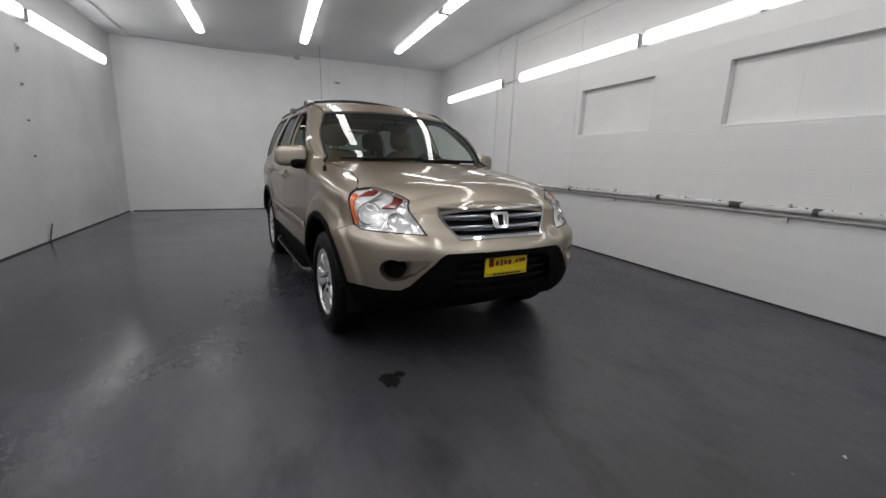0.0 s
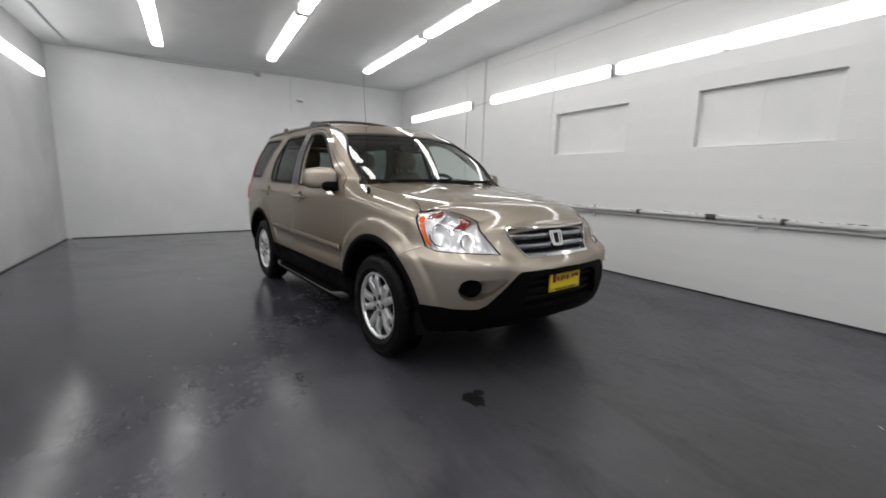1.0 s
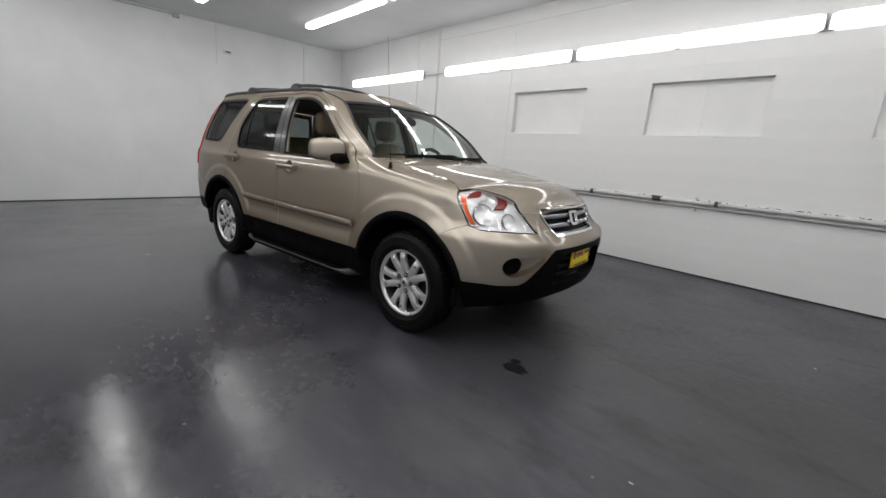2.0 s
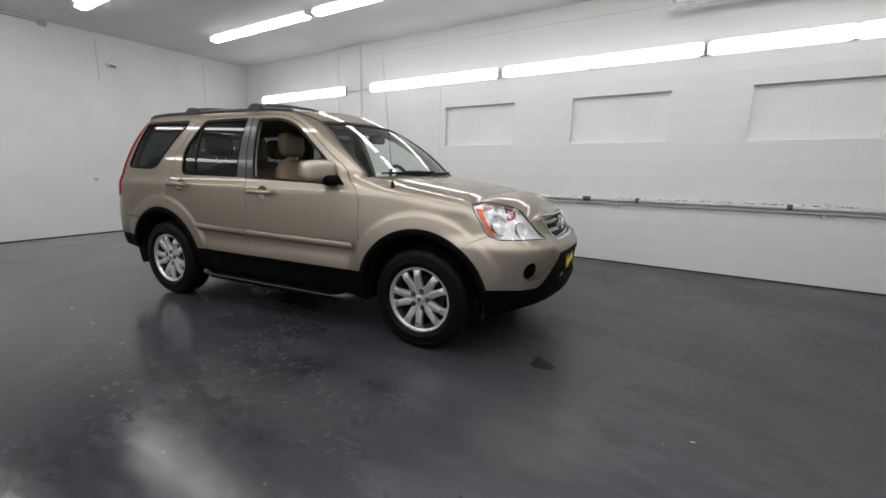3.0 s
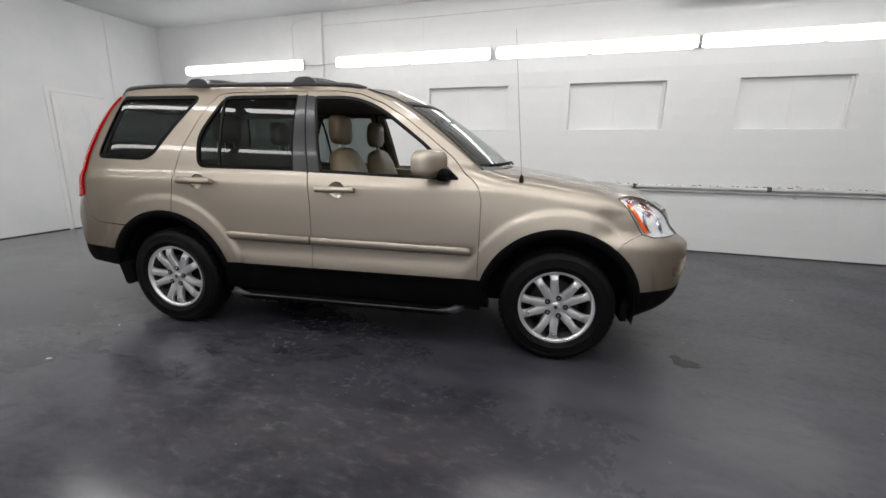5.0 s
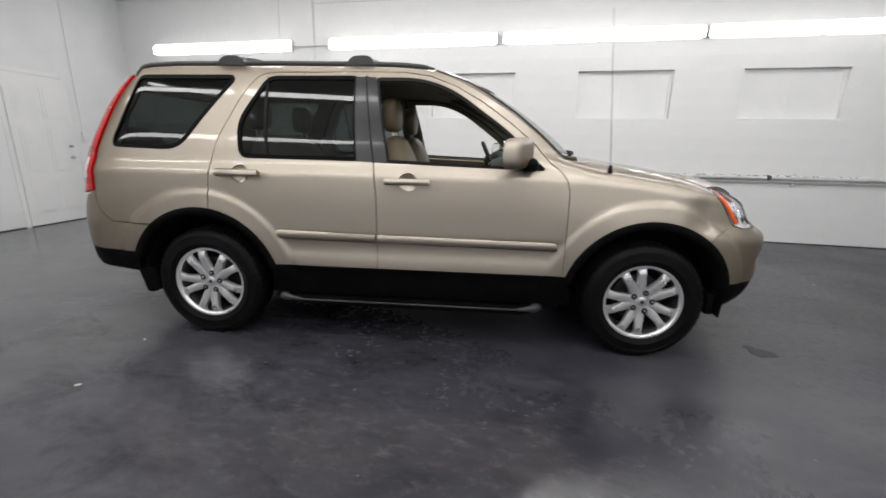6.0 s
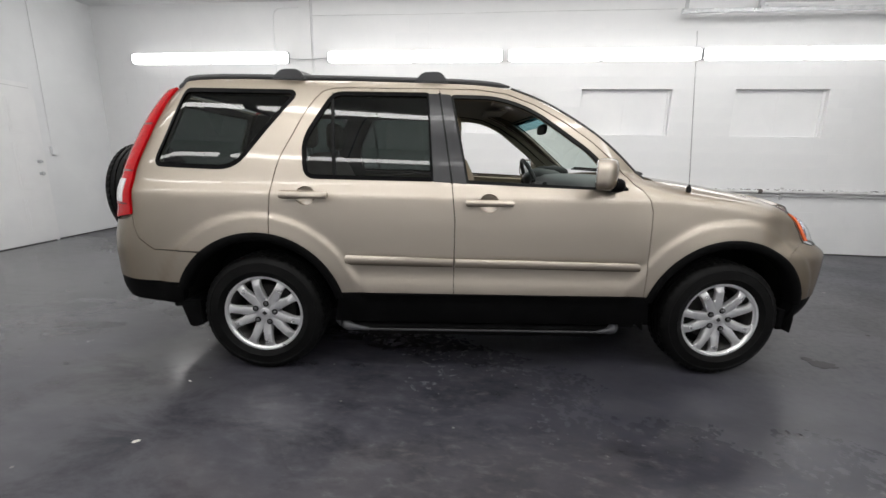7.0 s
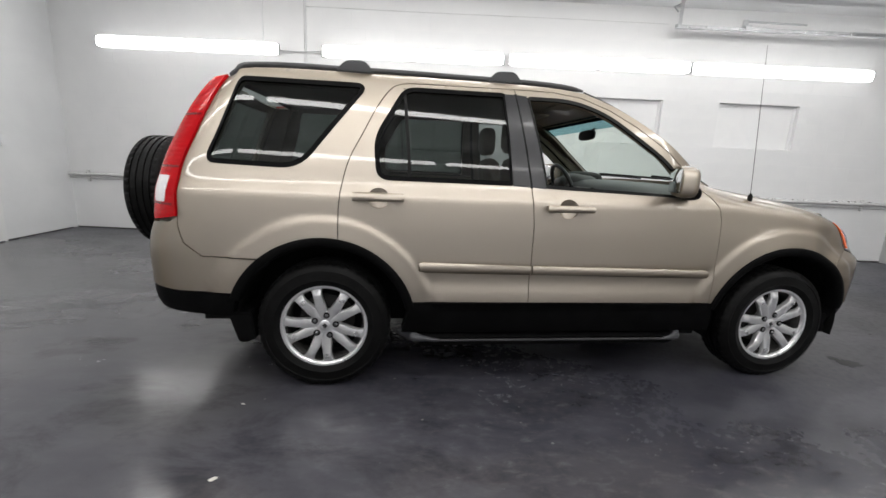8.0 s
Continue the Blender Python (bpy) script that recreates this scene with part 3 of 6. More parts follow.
# ---- room fittings ----
GREY_PIPE = mottled("pipe_paint", (0.50, 0.50, 0.50), (0.66, 0.66, 0.66), 7, (0.45, 0.6), 0.0015, 40)
GALV = mottled("galvanised_steel", (0.40, 0.41, 0.42), (0.58, 0.59, 0.60), 14, (0.25, 0.4), 0.0, 60, 0.9)
DARK_STRIP = shader("dark_joint", (0.03, 0.03, 0.031), 0.7)
DOOR_PAINT = mottled("door_paint", (0.74, 0.745, 0.75), (0.79, 0.79, 0.79), 3, (0.35, 0.45))
RUST = mottled("chipped_rust", (0.03, 0.025, 0.02), (0.10, 0.09, 0.08), 30, (0.6, 0.8))

base = mesh_object("baseboard", box(-5.05, FRONT_X, WALL_Y - 0.006, WALL_Y, 0.0, 0.016), DARK_STRIP)
tagged(base, "thin dark joint along the foot of the wall", "skirting", kind="structure")
base = mesh_object("baseboard_left", box(-4.36, FRONT_X, LEFT_Y, LEFT_Y + 0.006, 0.0, 0.016), DARK_STRIP)
tagged(base, "thin dark joint along the foot of the wall", "skirting", kind="structure")
# local frame of the rear wall: x along it, y out of the wall into the room
REAR = Matrix.Translation((rear_x(0), 0, 0)) @ pose(0, 0, 0, 0, 0, 90 + math.degrees(math.atan(REAR_SKEW)))
REAR = REAR @ Matrix.Diagonal((1, -1, 1, 1))
base = mesh_object("baseboard_rear", box(-2.55, 4.1, 0, 0.006, 0.0, 0.014, m=REAR), DARK_STRIP)
tagged(base, "thin dark joint along the foot of the wall", "skirting", kind="structure")

door = mesh_object("door_1", box(2.185, 2.975, 0.004, 0.034, 0.012, 2.045, 0.003, m=REAR), DOOR_PAINT)
tagged(door, "closed white six-panel door", "door", kind="structure")
for r0, r1 in ((0.18, 0.62), (0.75, 1.35), (1.47, 1.90)):
    for c0, c1 in ((2.265, 2.535), (2.625, 2.895)):
        part("door_panel", merge(box(c0, c1, 0.033, 0.040, r0, r1, 0.003, m=REAR), box(c0 + 0.035, c1 - 0.035, 0.039, 0.046, r0 + 0.035, r1 - 0.035, 0.003, m=REAR)), DOOR_PAINT, door)
for z, r in ((0.94, 0.027), (1.10, 0.022)):
    part("door_handle" if r > 0.025 else "door_lock", lathe([(0.001, 0.034), (0.02, 0.034), (0.012, 0.05), (r, 0.07), (r * 0.8, 0.085), (0.001, 0.09)], 20, m=REAR @ Matrix.Translation((2.915, 0, z))), GALV, door, smooth=40)
part("door_gap", merge(merge(box(2.176, 2.185, 0, 0.012, 0, 2.055, m=REAR), box(2.975, 2.984, 0, 0.012, 0, 2.055, m=REAR)), box(2.185, 2.975, 0, 0.012, 2.045, 2.056, m=REAR)), GREY_PIPE, door)
for a, b, z0, z1 in ((2.12, 2.176, 0, 2.11), (2.984, 3.04, 0, 2.11), (2.176, 2.984, 2.056, 2.11)):
    part("door_frame", box(a, b, 0, 0.014, z0, z1, 0.003, m=REAR), DOOR_PAINT, door)
part("door_bottom_gap", box(2.185, 2.975, 0, 0.033, 0.0, 0.012, m=REAR), DARK_STRIP, door)

switch = thing("light_switch", Matrix(), "white light switch box on the rear wall", "switch")
part("switch_box", box(3.14, 3.21, 0, 0.045, 1.19, 1.31, 0.004, m=REAR), WHITE_METAL, switch)
part("rocker", box(3.165, 3.185, 0.044, 0.052, 1.235, 1.265, 0.002, m=REAR), WHITE_METAL, switch)
part("switch_conduit", tube([REAR @ Vector(p) for p in ((3.175, 0.010, 1.3), (3.175, 0.010, 3.40))], 0.005, 8), WALL, switch, smooth=60)

sensor = thing("wall_sensor", Matrix(), "small white alarm sensor high on the rear wall", "sensor")
part("sensor_body", box(1.42, 1.56, 0.0, 0.07, 2.83, 2.90, 0.012, m=REAR), WHITE_METAL, sensor)
part("sensor_lens", box(1.44, 1.54, 0.068, 0.076, 2.84, 2.865, 0.004, m=REAR), DARK_STRIP, sensor)
part("sensor_cable", tube([REAR @ Vector(p) for p in ((1.30, 0.006, 3.33), (1.30, 0.006, 2.6))], 0.004, 6), GREY_PIPE, sensor, smooth=60)

plug = thing("wall_plug", Matrix(), "small grey filled hole in the rear wall", "plug")
part("plug_disc", lathe([(0.001, 0.003), (0.028, 0.003), (0.030, 0.001), (0.001, 0.0)], 18, m=REAR @ Matrix.Translation((1.063, 0, 0.93))), LAMP_METAL, plug, smooth=40)

# conduits up by the ceiling
run = thing("ceiling_conduit", Matrix(), "thin grey conduit along the edge of the ceiling", "conduit")
edge_pts = [REAR @ Vector((y, 0.02, ceiling_z(y) - 0.035)) for y in (-2.5, -1.0, 0.62)]
part("conduit_pipe", tube([(0.5, LEFT_Y + 0.33, ceiling_z(LEFT_Y) - 0.008), (-2.5, LEFT_Y + 0.33, ceiling_z(LEFT_Y) - 0.008), (-4.2, LEFT_Y + 0.33, ceiling_z(LEFT_Y) - 0.0082)] + edge_pts[1:], 0.011, 8), LAMP_METAL, run, smooth=60)
part("conduit_box", box(0.58, 0.68, 0.0, 0.05, ceiling_z(0.6) - 0.085, ceiling_z(0.6) - 0.015, 0.004, m=REAR), LAMP_METAL, run)

pil = mesh_object("wall_pilaster", box(-1.64, -1.46, WALL_Y - 0.02, WALL_Y + 0.01, 0.0, 3.52, 0.004), BLOCK)
tagged(pil, "shallow white painted pilaster", "wall", kind="structure")
pipe = thing("wall_conduit", Matrix(), "thin painted electrical conduit running up the block wall", "conduit", "wall conduits")
part("conduit_pipe", tube([(-1.44, WALL_Y - 0.012, 0.9), (-1.44, WALL_Y - 0.012, 3.44)], 0.009, 8), WALL, pipe, smooth=60)
pipe = thing("wall_conduit", Matrix(), "bent painted electrical conduit running up the block wall", "conduit", "wall conduits")
part("conduit_pipe", tube([(-2.04, WALL_Y - 0.012, 0.9), (-2.04, WALL_Y - 0.012, 3.24)] + [(-2.04 + 0.12 * (1 - math.cos(a)), WALL_Y - 0.012, 3.24 + 0.12 * math.sin(a)) for a in (0.3, 0.6, 0.9, 1.2, 1.57)] + [(-1.65, WALL_Y - 0.012, 3.36)], 0.009, 8), WALL, pipe, smooth=60)
link = thing("lamp_cable", Matrix(), "short grey cable between two wall lamps", "cable")
part("cable", tube([(-1.80, WALL_Y - 0.03, 2.66), (-1.6, WALL_Y - 0.045, 2.645), (-1.45, WALL_Y - 0.045, 2.65), (-1.13, WALL_Y - 0.03, 2.67)], 0.006, 6), LAMP_METAL, link, smooth=60)
line = thing("wall_cable", Matrix(), "thin grey cable stapled along the top of the block wall", "cable")
part("cable", tube([(-1.43, WALL_Y - 0.008, 3.245), (0.2, WALL_Y - 0.008, 3.235), (2.0, WALL_Y - 0.008, 3.24), (3.62, WALL_Y - 0.008, 3.235)], 0.004, 6), GREY_PIPE, line, smooth=60)
line = thing("wall_cable", Matrix(), "thin grey cable running down the block wall", "cable")
part("cable", tube([(0.30, WALL_Y - 0.006, 3.2), (0.30, WALL_Y - 0.006, 0.9)], 0.0035, 6), WALL, line, smooth=60)

# overhead door track
track = thing("door_track", Matrix(), "galvanised overhead door track hung from the ceiling", "door track")
part("track_rail", merge(box(3.58, FRONT_X, 3.87, 3.93, 3.10, 3.112, 0.002), merge(box(3.58, FRONT_X, 3.925, 3.93, 3.112, 3.16, 0.001), box(3.58, FRONT_X, 3.87, 3.875, 3.112, 3.135, 0.001))), GALV, track)
part("hanger", box(3.60, 3.645, 3.89, 3.896, 3.11, 3.44, 0.001, m=Matrix()), LAMP_METAL, track, "bent steel hanger")
part("hanger_brace", tube([(3.60, 3.90, 3.40), (3.52, 3.90, 3.36), (3.58, 3.90, 3.30)], 0.010, 6), GALV, track)
part("track_joint", box(4.48, 4.56, 3.865, 3.935, 3.095, 3.165, 0.002), GALV, track)
part("stop_bar", tube([(4.55, 3.97, 3.245), (5.36, 3.97, 3.235)], 0.014, 8), LAMP_METAL, track, "dark spring bar", 60)
part("stop_bracket", box(4.5, 4.56, 3.94, 3.98, 3.16, 3.26, 0.003), GALV, track)

# pipes along the block wall
rail = thing("wall_pipe", Matrix(), "pair of grey painted pipes along the wall with flaking paint", "pipe")
Y_PIPE = WALL_Y - 0.052
part("upper_pipe", tube([(-5.02, Y_PIPE, 0.815), (-2, Y_PIPE, 0.83), (2, Y_PIPE, 0.862), (FRONT_X, Y_PIPE, 0.885)], 0.024, 12), GREY_PIPE, rail, smooth=60)
part("lower_pipe", tube([(-5.02, Y_PIPE + 0.02, 0.762), (-2, Y_PIPE + 0.02, 0.777), (2, Y_PIPE + 0.02, 0.81), (FRONT_X, Y_PIPE + 0.02, 0.833)], 0.013, 10), GREY_PIPE, rail, smooth=60)


def pipe_z(x):
    return 0.846 + 0.0062 * x


for x in (-4.75, -2.6, -0.4, 1.25, 3.22, 5.31, 6.9):
    b = part("pipe_bracket", box(x - 0.014, x + 0.014, Y_PIPE + 0.015, WALL_Y, pipe_z(x) - 0.11, pipe_z(x) + 0.06, 0.003), GREY_PIPE, rail)
    part("pipe_clip", lathe([(0.029, -0.012), (0.029, 0.012), (0.024, 0.012), (0.024, -0.012)], 16, m=Matrix.Translation((x, Y_PIPE, pipe_z(x) + 0.004)) @ pose(0, 0, 0, 0, 0, 90)), GREY_PIPE, b, smooth=40)
for x, w in ((0.42, 0.05), (1.95, 0.045), (2.80, 0.10), (3.44, 0.04), (5.0, 0.05)):
    part("pipe_coupling", lathe([(0.031, -w / 2), (0.031, w / 2), (0.022, w / 2), (0.022, -w / 2)], 16, m=Matrix.Translation((x, Y_PIPE, pipe_z(x) + 0.004)) @ pose(0, 0, 0, 0, 0, 90)), RUST, rail, smooth=40)
rng = random.Random(5)
flakes = bmesh.new()
for k in range(150):
    x = rng.uniform(0.2, 7.0)
    r = rng.uniform(0.006, 0.02)
    z = pipe_z(x) + 0.026
    bmesh.ops.create_icosphere(flakes, subdivisions=1, radius=1, matrix=Matrix.Translation((x, Y_PIPE + rng.uniform(-0.012, 0.02), z)) @ pose(0, 0, 0, rng.uniform(-30, 30), rng.uniform(-30, 30), rng.uniform(0, 360)) @ Matrix.Diagonal((r * rng.uniform(0.8, 2.2), r * 0.6, r * 0.32, 1)))
tagged(part("rust_flakes", flakes, RUST, rail, "dark rust spots on the pipe"), kind="stuff")
crust = bmesh.new()
for k in range(170):
    x = rng.uniform(0.2, 7.2)
    r = rng.uniform(0.010, 0.03)
    bmesh.ops.create_icosphere(crust, subdivisions=1, radius=1, matrix=Matrix.Translation((x, Y_PIPE + rng.uniform(0.0, 0.03), pipe_z(x) + 0.024)) @ pose(0, 0, 0, rng.uniform(-20, 20), rng.uniform(-20, 20), rng.uniform(0, 360)) @ Matrix.Diagonal((r * rng.uniform(1, 2.5), r * 0.7, r * 0.4, 1)))
tagged(part("paint_crust", crust, WALL, rail, "crusts of white paint on the pipe"), kind="stuff")

# marks on the side wall
for x, z, w, h in ((-1.15, 2.25, 0.07, 0.09), (-1.12, 1.86, 0.05, 0.04), (-1.13, 1.46, 0.03, 0.03), (-1.14, 1.05, 0.03, 0.025)):
    fix = thing("wall_anchor", Matrix.Translation((x, LEFT_Y, z)), "dark rusty bolt stuck in the white wall", "bolt", "bolts up the side wall")
    part("anchor_plate", box(-w / 2, w / 2, 0, 0.006, -h / 2, h / 2, 0.002), LAMP_METAL, fix)
    part("bolt_head", lathe([(0.001, 0.02), (0.011, 0.018), (0.011, 0.004), (0.001, 0.004)], 6), RUST, fix)
stub = thing("cable_stub", Matrix(), "loose black cable end sticking up from the floor edge", "cable")
part("cable", tube([(-1.16, LEFT_Y + 0.01, 0.005), (-1.15, LEFT_Y + 0.03, 0.10), (-1.18, LEFT_Y + 0.035, 0.17), (-1.22, LEFT_Y + 0.03, 0.22)], 0.009, 8), RUST, stub, smooth=60)
# marks and scraps on the floor
OIL = shader("wet_oil", (0.010, 0.010, 0.011), 0.4, spec=0.3)
rng = random.Random(11)
for x, y, r, kx in ((3.385, 0.55, 0.055, 1.5), (3.34, 0.62, 0.032, 1.0)):
    stain = mesh_object("oil_stain", prism([(x + r * kx * math.cos(2 * math.pi * k / 26) * rng.uniform(0.75, 1.15), y + r * math.sin(2 * math.pi * k / 26) * rng.uniform(0.75, 1.15)) for k in range(26)], 0.0012, Matrix.Translation((0, 0, 0.0004))), OIL)
    tagged(stain, "small dark wet oil spot on the floor", "stain", "oil spots")
SCRAP = shader("pale_scrap", (0.5, 0.48, 0.44), 0.8)
for x, y, r in ((-0.228, -0.68, 0.014), (3.73, -0.37, 0.010), (4.1, 1.1, 0.010), (-0.35, -0.2, 0.008), (4.6, 2.2, 0.009), (4.2, 0.2, 0.007)):
    bm = bmesh.new()
    bmesh.ops.create_icosphere(bm, subdivisions=1, radius=1)
    for v in bm.verts:
        v.co = Vector((v.co.x * r * 1.7 * rng.uniform(0.7, 1.2), v.co.y * r * 0.7 * rng.uniform(0.7, 1.2), max(0, v.co.z) * r * 0.35))
    bm.transform(Matrix.Translation((x, y, 0.0)) @ pose(0, 0, 0, 0, 0, rng.uniform(0, 180)))
    tagged(mesh_object("debris_chip", bm, SCRAP if r != 0.010 else RUST), "small chip of debris lying on the floor", "debris", "chips on the floor")

# ---- the car ----
# half the plan of the body at bumper height, from the tail's middle to the nose's middle
PLAN_REAR = [(-0.935, 0.0), (-0.93, 0.45), (-0.905, 0.66), (-0.85, 0.77), (-0.73, 0.842), (-0.5, 0.872), (-0.3, 0.878)]
PLAN_FRONT = [(2.6, 0.878), (2.9, 0.868), (3.08, 0.835), (3.21, 0.77), (3.31, 0.68), (3.39, 0.55), (3.44, 0.40), (3.475, 0.20), (3.485, 0.0)]
_r, _f = np.array(smooth_line(PLAN_REAR, 10)), np.array(smooth_line(PLAN_FRONT, 10))
_ru = np.r_[0, np.cumsum(np.linalg.norm(np.diff(_r, axis=0), axis=1))]
_fu = np.r_[0, np.cumsum(np.linalg.norm(np.diff(_f, axis=0), axis=1))]
_u = np.r_[-0.3 - _ru[-1] + _ru, 2.6 + _fu]
_px, _py = np.r_[_r[:, 0], _f[:, 0]], np.r_[_r[:, 1], _f[:, 1]]
U_NOSE, U_TAIL = float(_u[-1]), float(_u[0])
# the plan eased along its length, mirrored at the nose and the tail
_g = np.linspace(U_TAIL, U_NOSE, 2001)
_k = np.exp(-0.5 * (np.arange(-60, 61) * (_g[1] - _g[0]) / 0.03) ** 2)
_px = np.convolve(np.pad(np.interp(_g, _u, _px), 60, mode="reflect"), _k / _k.sum(), mode="valid")
_py = np.convolve(np.pad(np.interp(_g, _u, _py), 60, mode="reflect", reflect_type="odd"), _k / _k.sum(), mode="valid")
_u = _g
half_width = softened([(0.15, 0.78), (0.28, 0.825), (0.36, 0.848), (0.45, 0.866), (0.485, 0.883), (0.53, 0.880), (0.553, 0.876), (0.575, 0.871), (0.61, 0.869), (0.66, 0.874), (0.7, 0.880), (0.85, 0.880), (0.95, 0.877), (1.02, 0.872), (1.035, 0.867), (1.085, 0.847), (1.2, 0.820), (1.3, 0.791), (1.4, 0.754), (1.5, 0.708), (1.55, 0.681), (1.61, 0.644), (1.64, 0.616), (1.67, 0.56)], 0.004)
plain_width = softened([(0.15, 0.78), (0.28, 0.825), (0.36, 0.848), (0.45, 0.865), (0.55, 0.874), (0.65, 0.878), (0.75, 0.880), (0.85, 0.880), (0.95, 0.877), (1.02, 0.872), (1.035, 0.867), (1.085, 0.847), (1.2, 0.820), (1.3, 0.791), (1.4, 0.754), (1.5, 0.708), (1.55, 0.681), (1.61, 0.644), (1.64, 0.616), (1.67, 0.56)], 0.005)
nose_set = softened([(0.15, -0.30), (0.21, -0.25), (0.27, -0.17), (0.31, -0.085), (0.37, -0.025), (0.45, -0.002), (0.55, 0.006), (0.63, 0.010), (0.69, 0.002), (0.72, -0.028), (0.757, -0.085), (0.8, -0.105), (0.85, -0.125), (0.92, -0.147), (0.98, -0.188), (1.05, -0.255)], 0.018)
nose_side = softened([(0.15, -0.30), (0.21, -0.25), (0.27, -0.17), (0.31, -0.085), (0.37, -0.025), (0.45, -0.002), (0.55, 0.006), (0.63, 0.010), (0.70, 0.008), (0.732, -0.006), (0.765, -0.066), (0.8, -0.100), (0.85, -0.125), (0.92, -0.147), (0.98, -0.188), (1.05, -0.255)], 0.012)
tail_set = softened([(0.3, 0.06), (0.4, 0.03), (0.48, 0.0), (0.72, 0.0), (0.8, 0.015), (0.85, 0.03), (0.9, 0.05), (1.0, 0.06), (1.14, 0.092), (1.3, 0.155), (1.45, 0.222), (1.55, 0.28), (1.62, 0.34), (1.67, 0.42)], 0.02)
fender_top = softened([(2.0, 1.16), (2.13, 1.135), (2.4, 1.09), (2.7, 1.045), (2.9, 1.005), (3.1, 0.96), (3.3, 0.92), (4.2, 0.92)], 0.08)


def ease(t):
    t = np.clip(t, 0, 1)
    return t * t * (3 - 2 * t)


def skin(u, z):
    """The right-hand skin of the body: u runs along the side (there it is x) and round the corners, z is the height."""
    u, z = np.asarray(u, float), np.asarray(z, float)
    px, py = np.interp(u, _u, _px), np.interp(u, _u, _py)
    side = ease((3.70 - u) / 0.14)
    x = px + ease((u - 2.75) / 0.75) * (nose_set(z) * (1 - side) + nose_side(z) * side) + ease((-0.35 - u) / 0.5) * tail_set(z)
    plain = np.maximum(ease((u - 2.72) / 0.15), ease((-0.30 - u) / 0.15))
    for cx in (0.0, 2.62):
        plain = np.maximum(plain, ease((0.60 - np.hypot(u - cx, z - 0.343)) / 0.04))
    w = half_width(z) * (1 - plain) + plain_width(z) * plain
    for cx in (0.0, 2.62):
        r = np.hypot(u - cx, z - 0.343)
        w = w + (0.012 * ease((0.590 - r) / 0.036) + 0.008 * ease((0.56 - r) / 0.1)) * ease((z - 0.3) / 0.2)
    top = fender_top(u)
    w = w - ease((u - 1.78) / 0.58) * (0.02 * ease((z - 0.75) / 0.3) + 0.10 * np.clip((z - top + 0.11) / 0.11, 0, 1.15) ** 3.4)
    w = w - 0.032 * ease((u - 2.74) / 0.2) * ease((3.34 - u) / 0.28) * ease((z - 0.72) / 0.1) * ease((1.01 - z) / 0.12)
    return np.stack([x, -py / 0.878 * w, z], -1)

def body(u, z):
    """The skin, carried on past the nose and the tail round the left-hand side."""
    u, z = np.asarray(u, float), np.asarray(z, float)
    over, under = u > U_NOSE, u < U_TAIL
    p = skin(np.where(over, 2 * U_NOSE - u, np.where(under, 2 * U_TAIL - u, u)), z)
    p[..., 1] = np.where(over | under, -p[..., 1], p[..., 1])
    return p


def body_normal(u, z):
    e = 0.004
    n = np.cross(body(u + e, z) - body(u - e, z), body(u, np.asarray(z) + e) - body(u, np.asarray(z) - e))
    return n / np.linalg.norm(n, axis=-1, keepdims=True)


def on_skin(u, z, off=0.0):
    return Vector(body(u, z) + off * body_normal(u, z))


def both(name, make, material, parent, label="", smooth=35):
    """The same part on the right-hand side and, mirrored, on the left-hand one. make() gives its bmesh."""
    made = []
    for s in (1, -1):
        bm = make()
        if s < 0:
            bm.transform(Matrix.Diagonal((1, -1, 1, 1)))
        made.append(part(name, bm, material, parent[len(made)] if isinstance(parent, list) else parent, label, smooth))
    return made


def mirrored(outline):
    """A right-hand half outline that ends on the nose's middle, made whole."""
    return list(outline) + [(2 * U_NOSE - u, z) for u, z in outline[::-1]]


def strip_grid(rows, lip=0.0):
    """A sheet through rows of points."""
    bm = bmesh.new()
    vs = [[bm.verts.new(p) for p in r] for r in rows]
    for a, b in zip(vs, vs[1:]):
        for k in range(len(a) - 1):
            bm.faces.new((a[k], a[k + 1], b[k + 1], b[k]))
    if lip:
        rims = [e for e in bm.edges if len(e.link_faces) == 1]
        under = {}
        for e in rims:
            for q in e.verts:
                if q not in under:
                    under[q] = bm.verts.new(q.co - Vector((0, 0, lip)))
        for e in rims:
            a, b = e.verts
            bm.faces.new((a, b, under[b], under[a]))
    return bm


def blob(size, at, power=2.6, seg=20, rings=12, m=None):
    """A rounded box: a superellipsoid of the given half sizes."""
    bm = bmesh.new()
    bmesh.ops.create_uvsphere(bm, u_segments=seg, v_segments=rings, radius=1)
    for v in bm.verts:
        c = v.co
        k = (abs(c.x) ** power + abs(c.y) ** power + abs(c.z) ** power) ** (-1 / power)
        v.co = Vector((c.x * k * size[0], c.y * k * size[1], c.z * k * size[2]))
    bm.transform(Matrix.Translation(at) @ (m or Matrix()))
    return bm


CAR = pose(0, 0, 0, 0, 0, 7.0) @ pose(0, 0.85, 0)
car = thing("car", CAR, "champagne beige sport utility car with alloy wheels, front window open", "car")
RA = 0.455
A_LINE = [(2.13, 1.137), (1.979, 1.260), (1.829, 1.371), (1.678, 1.469), (1.525, 1.551), (1.37, 1.613)]
ROOF_LINE = A_LINE + [(1.2, 1.632), (1.05, 1.639), (0.41, 1.645), (-0.226, 1.640), (-0.45, 1.622), (-0.62, 1.60), (-0.78, 1.585)]
A_SEAM = [(2.052, 1.108), (1.962, 1.210), (1.812, 1.330), (1.662, 1.437), (1.508, 1.525), (1.355, 1.584), (1.2, 1.606), (0.98, 1.607)]
B_GAP = [(0.98, 1.607), (0.988, 1.54), (1.057, 1.10), (1.076, 0.9), (1.077, 0.485)]
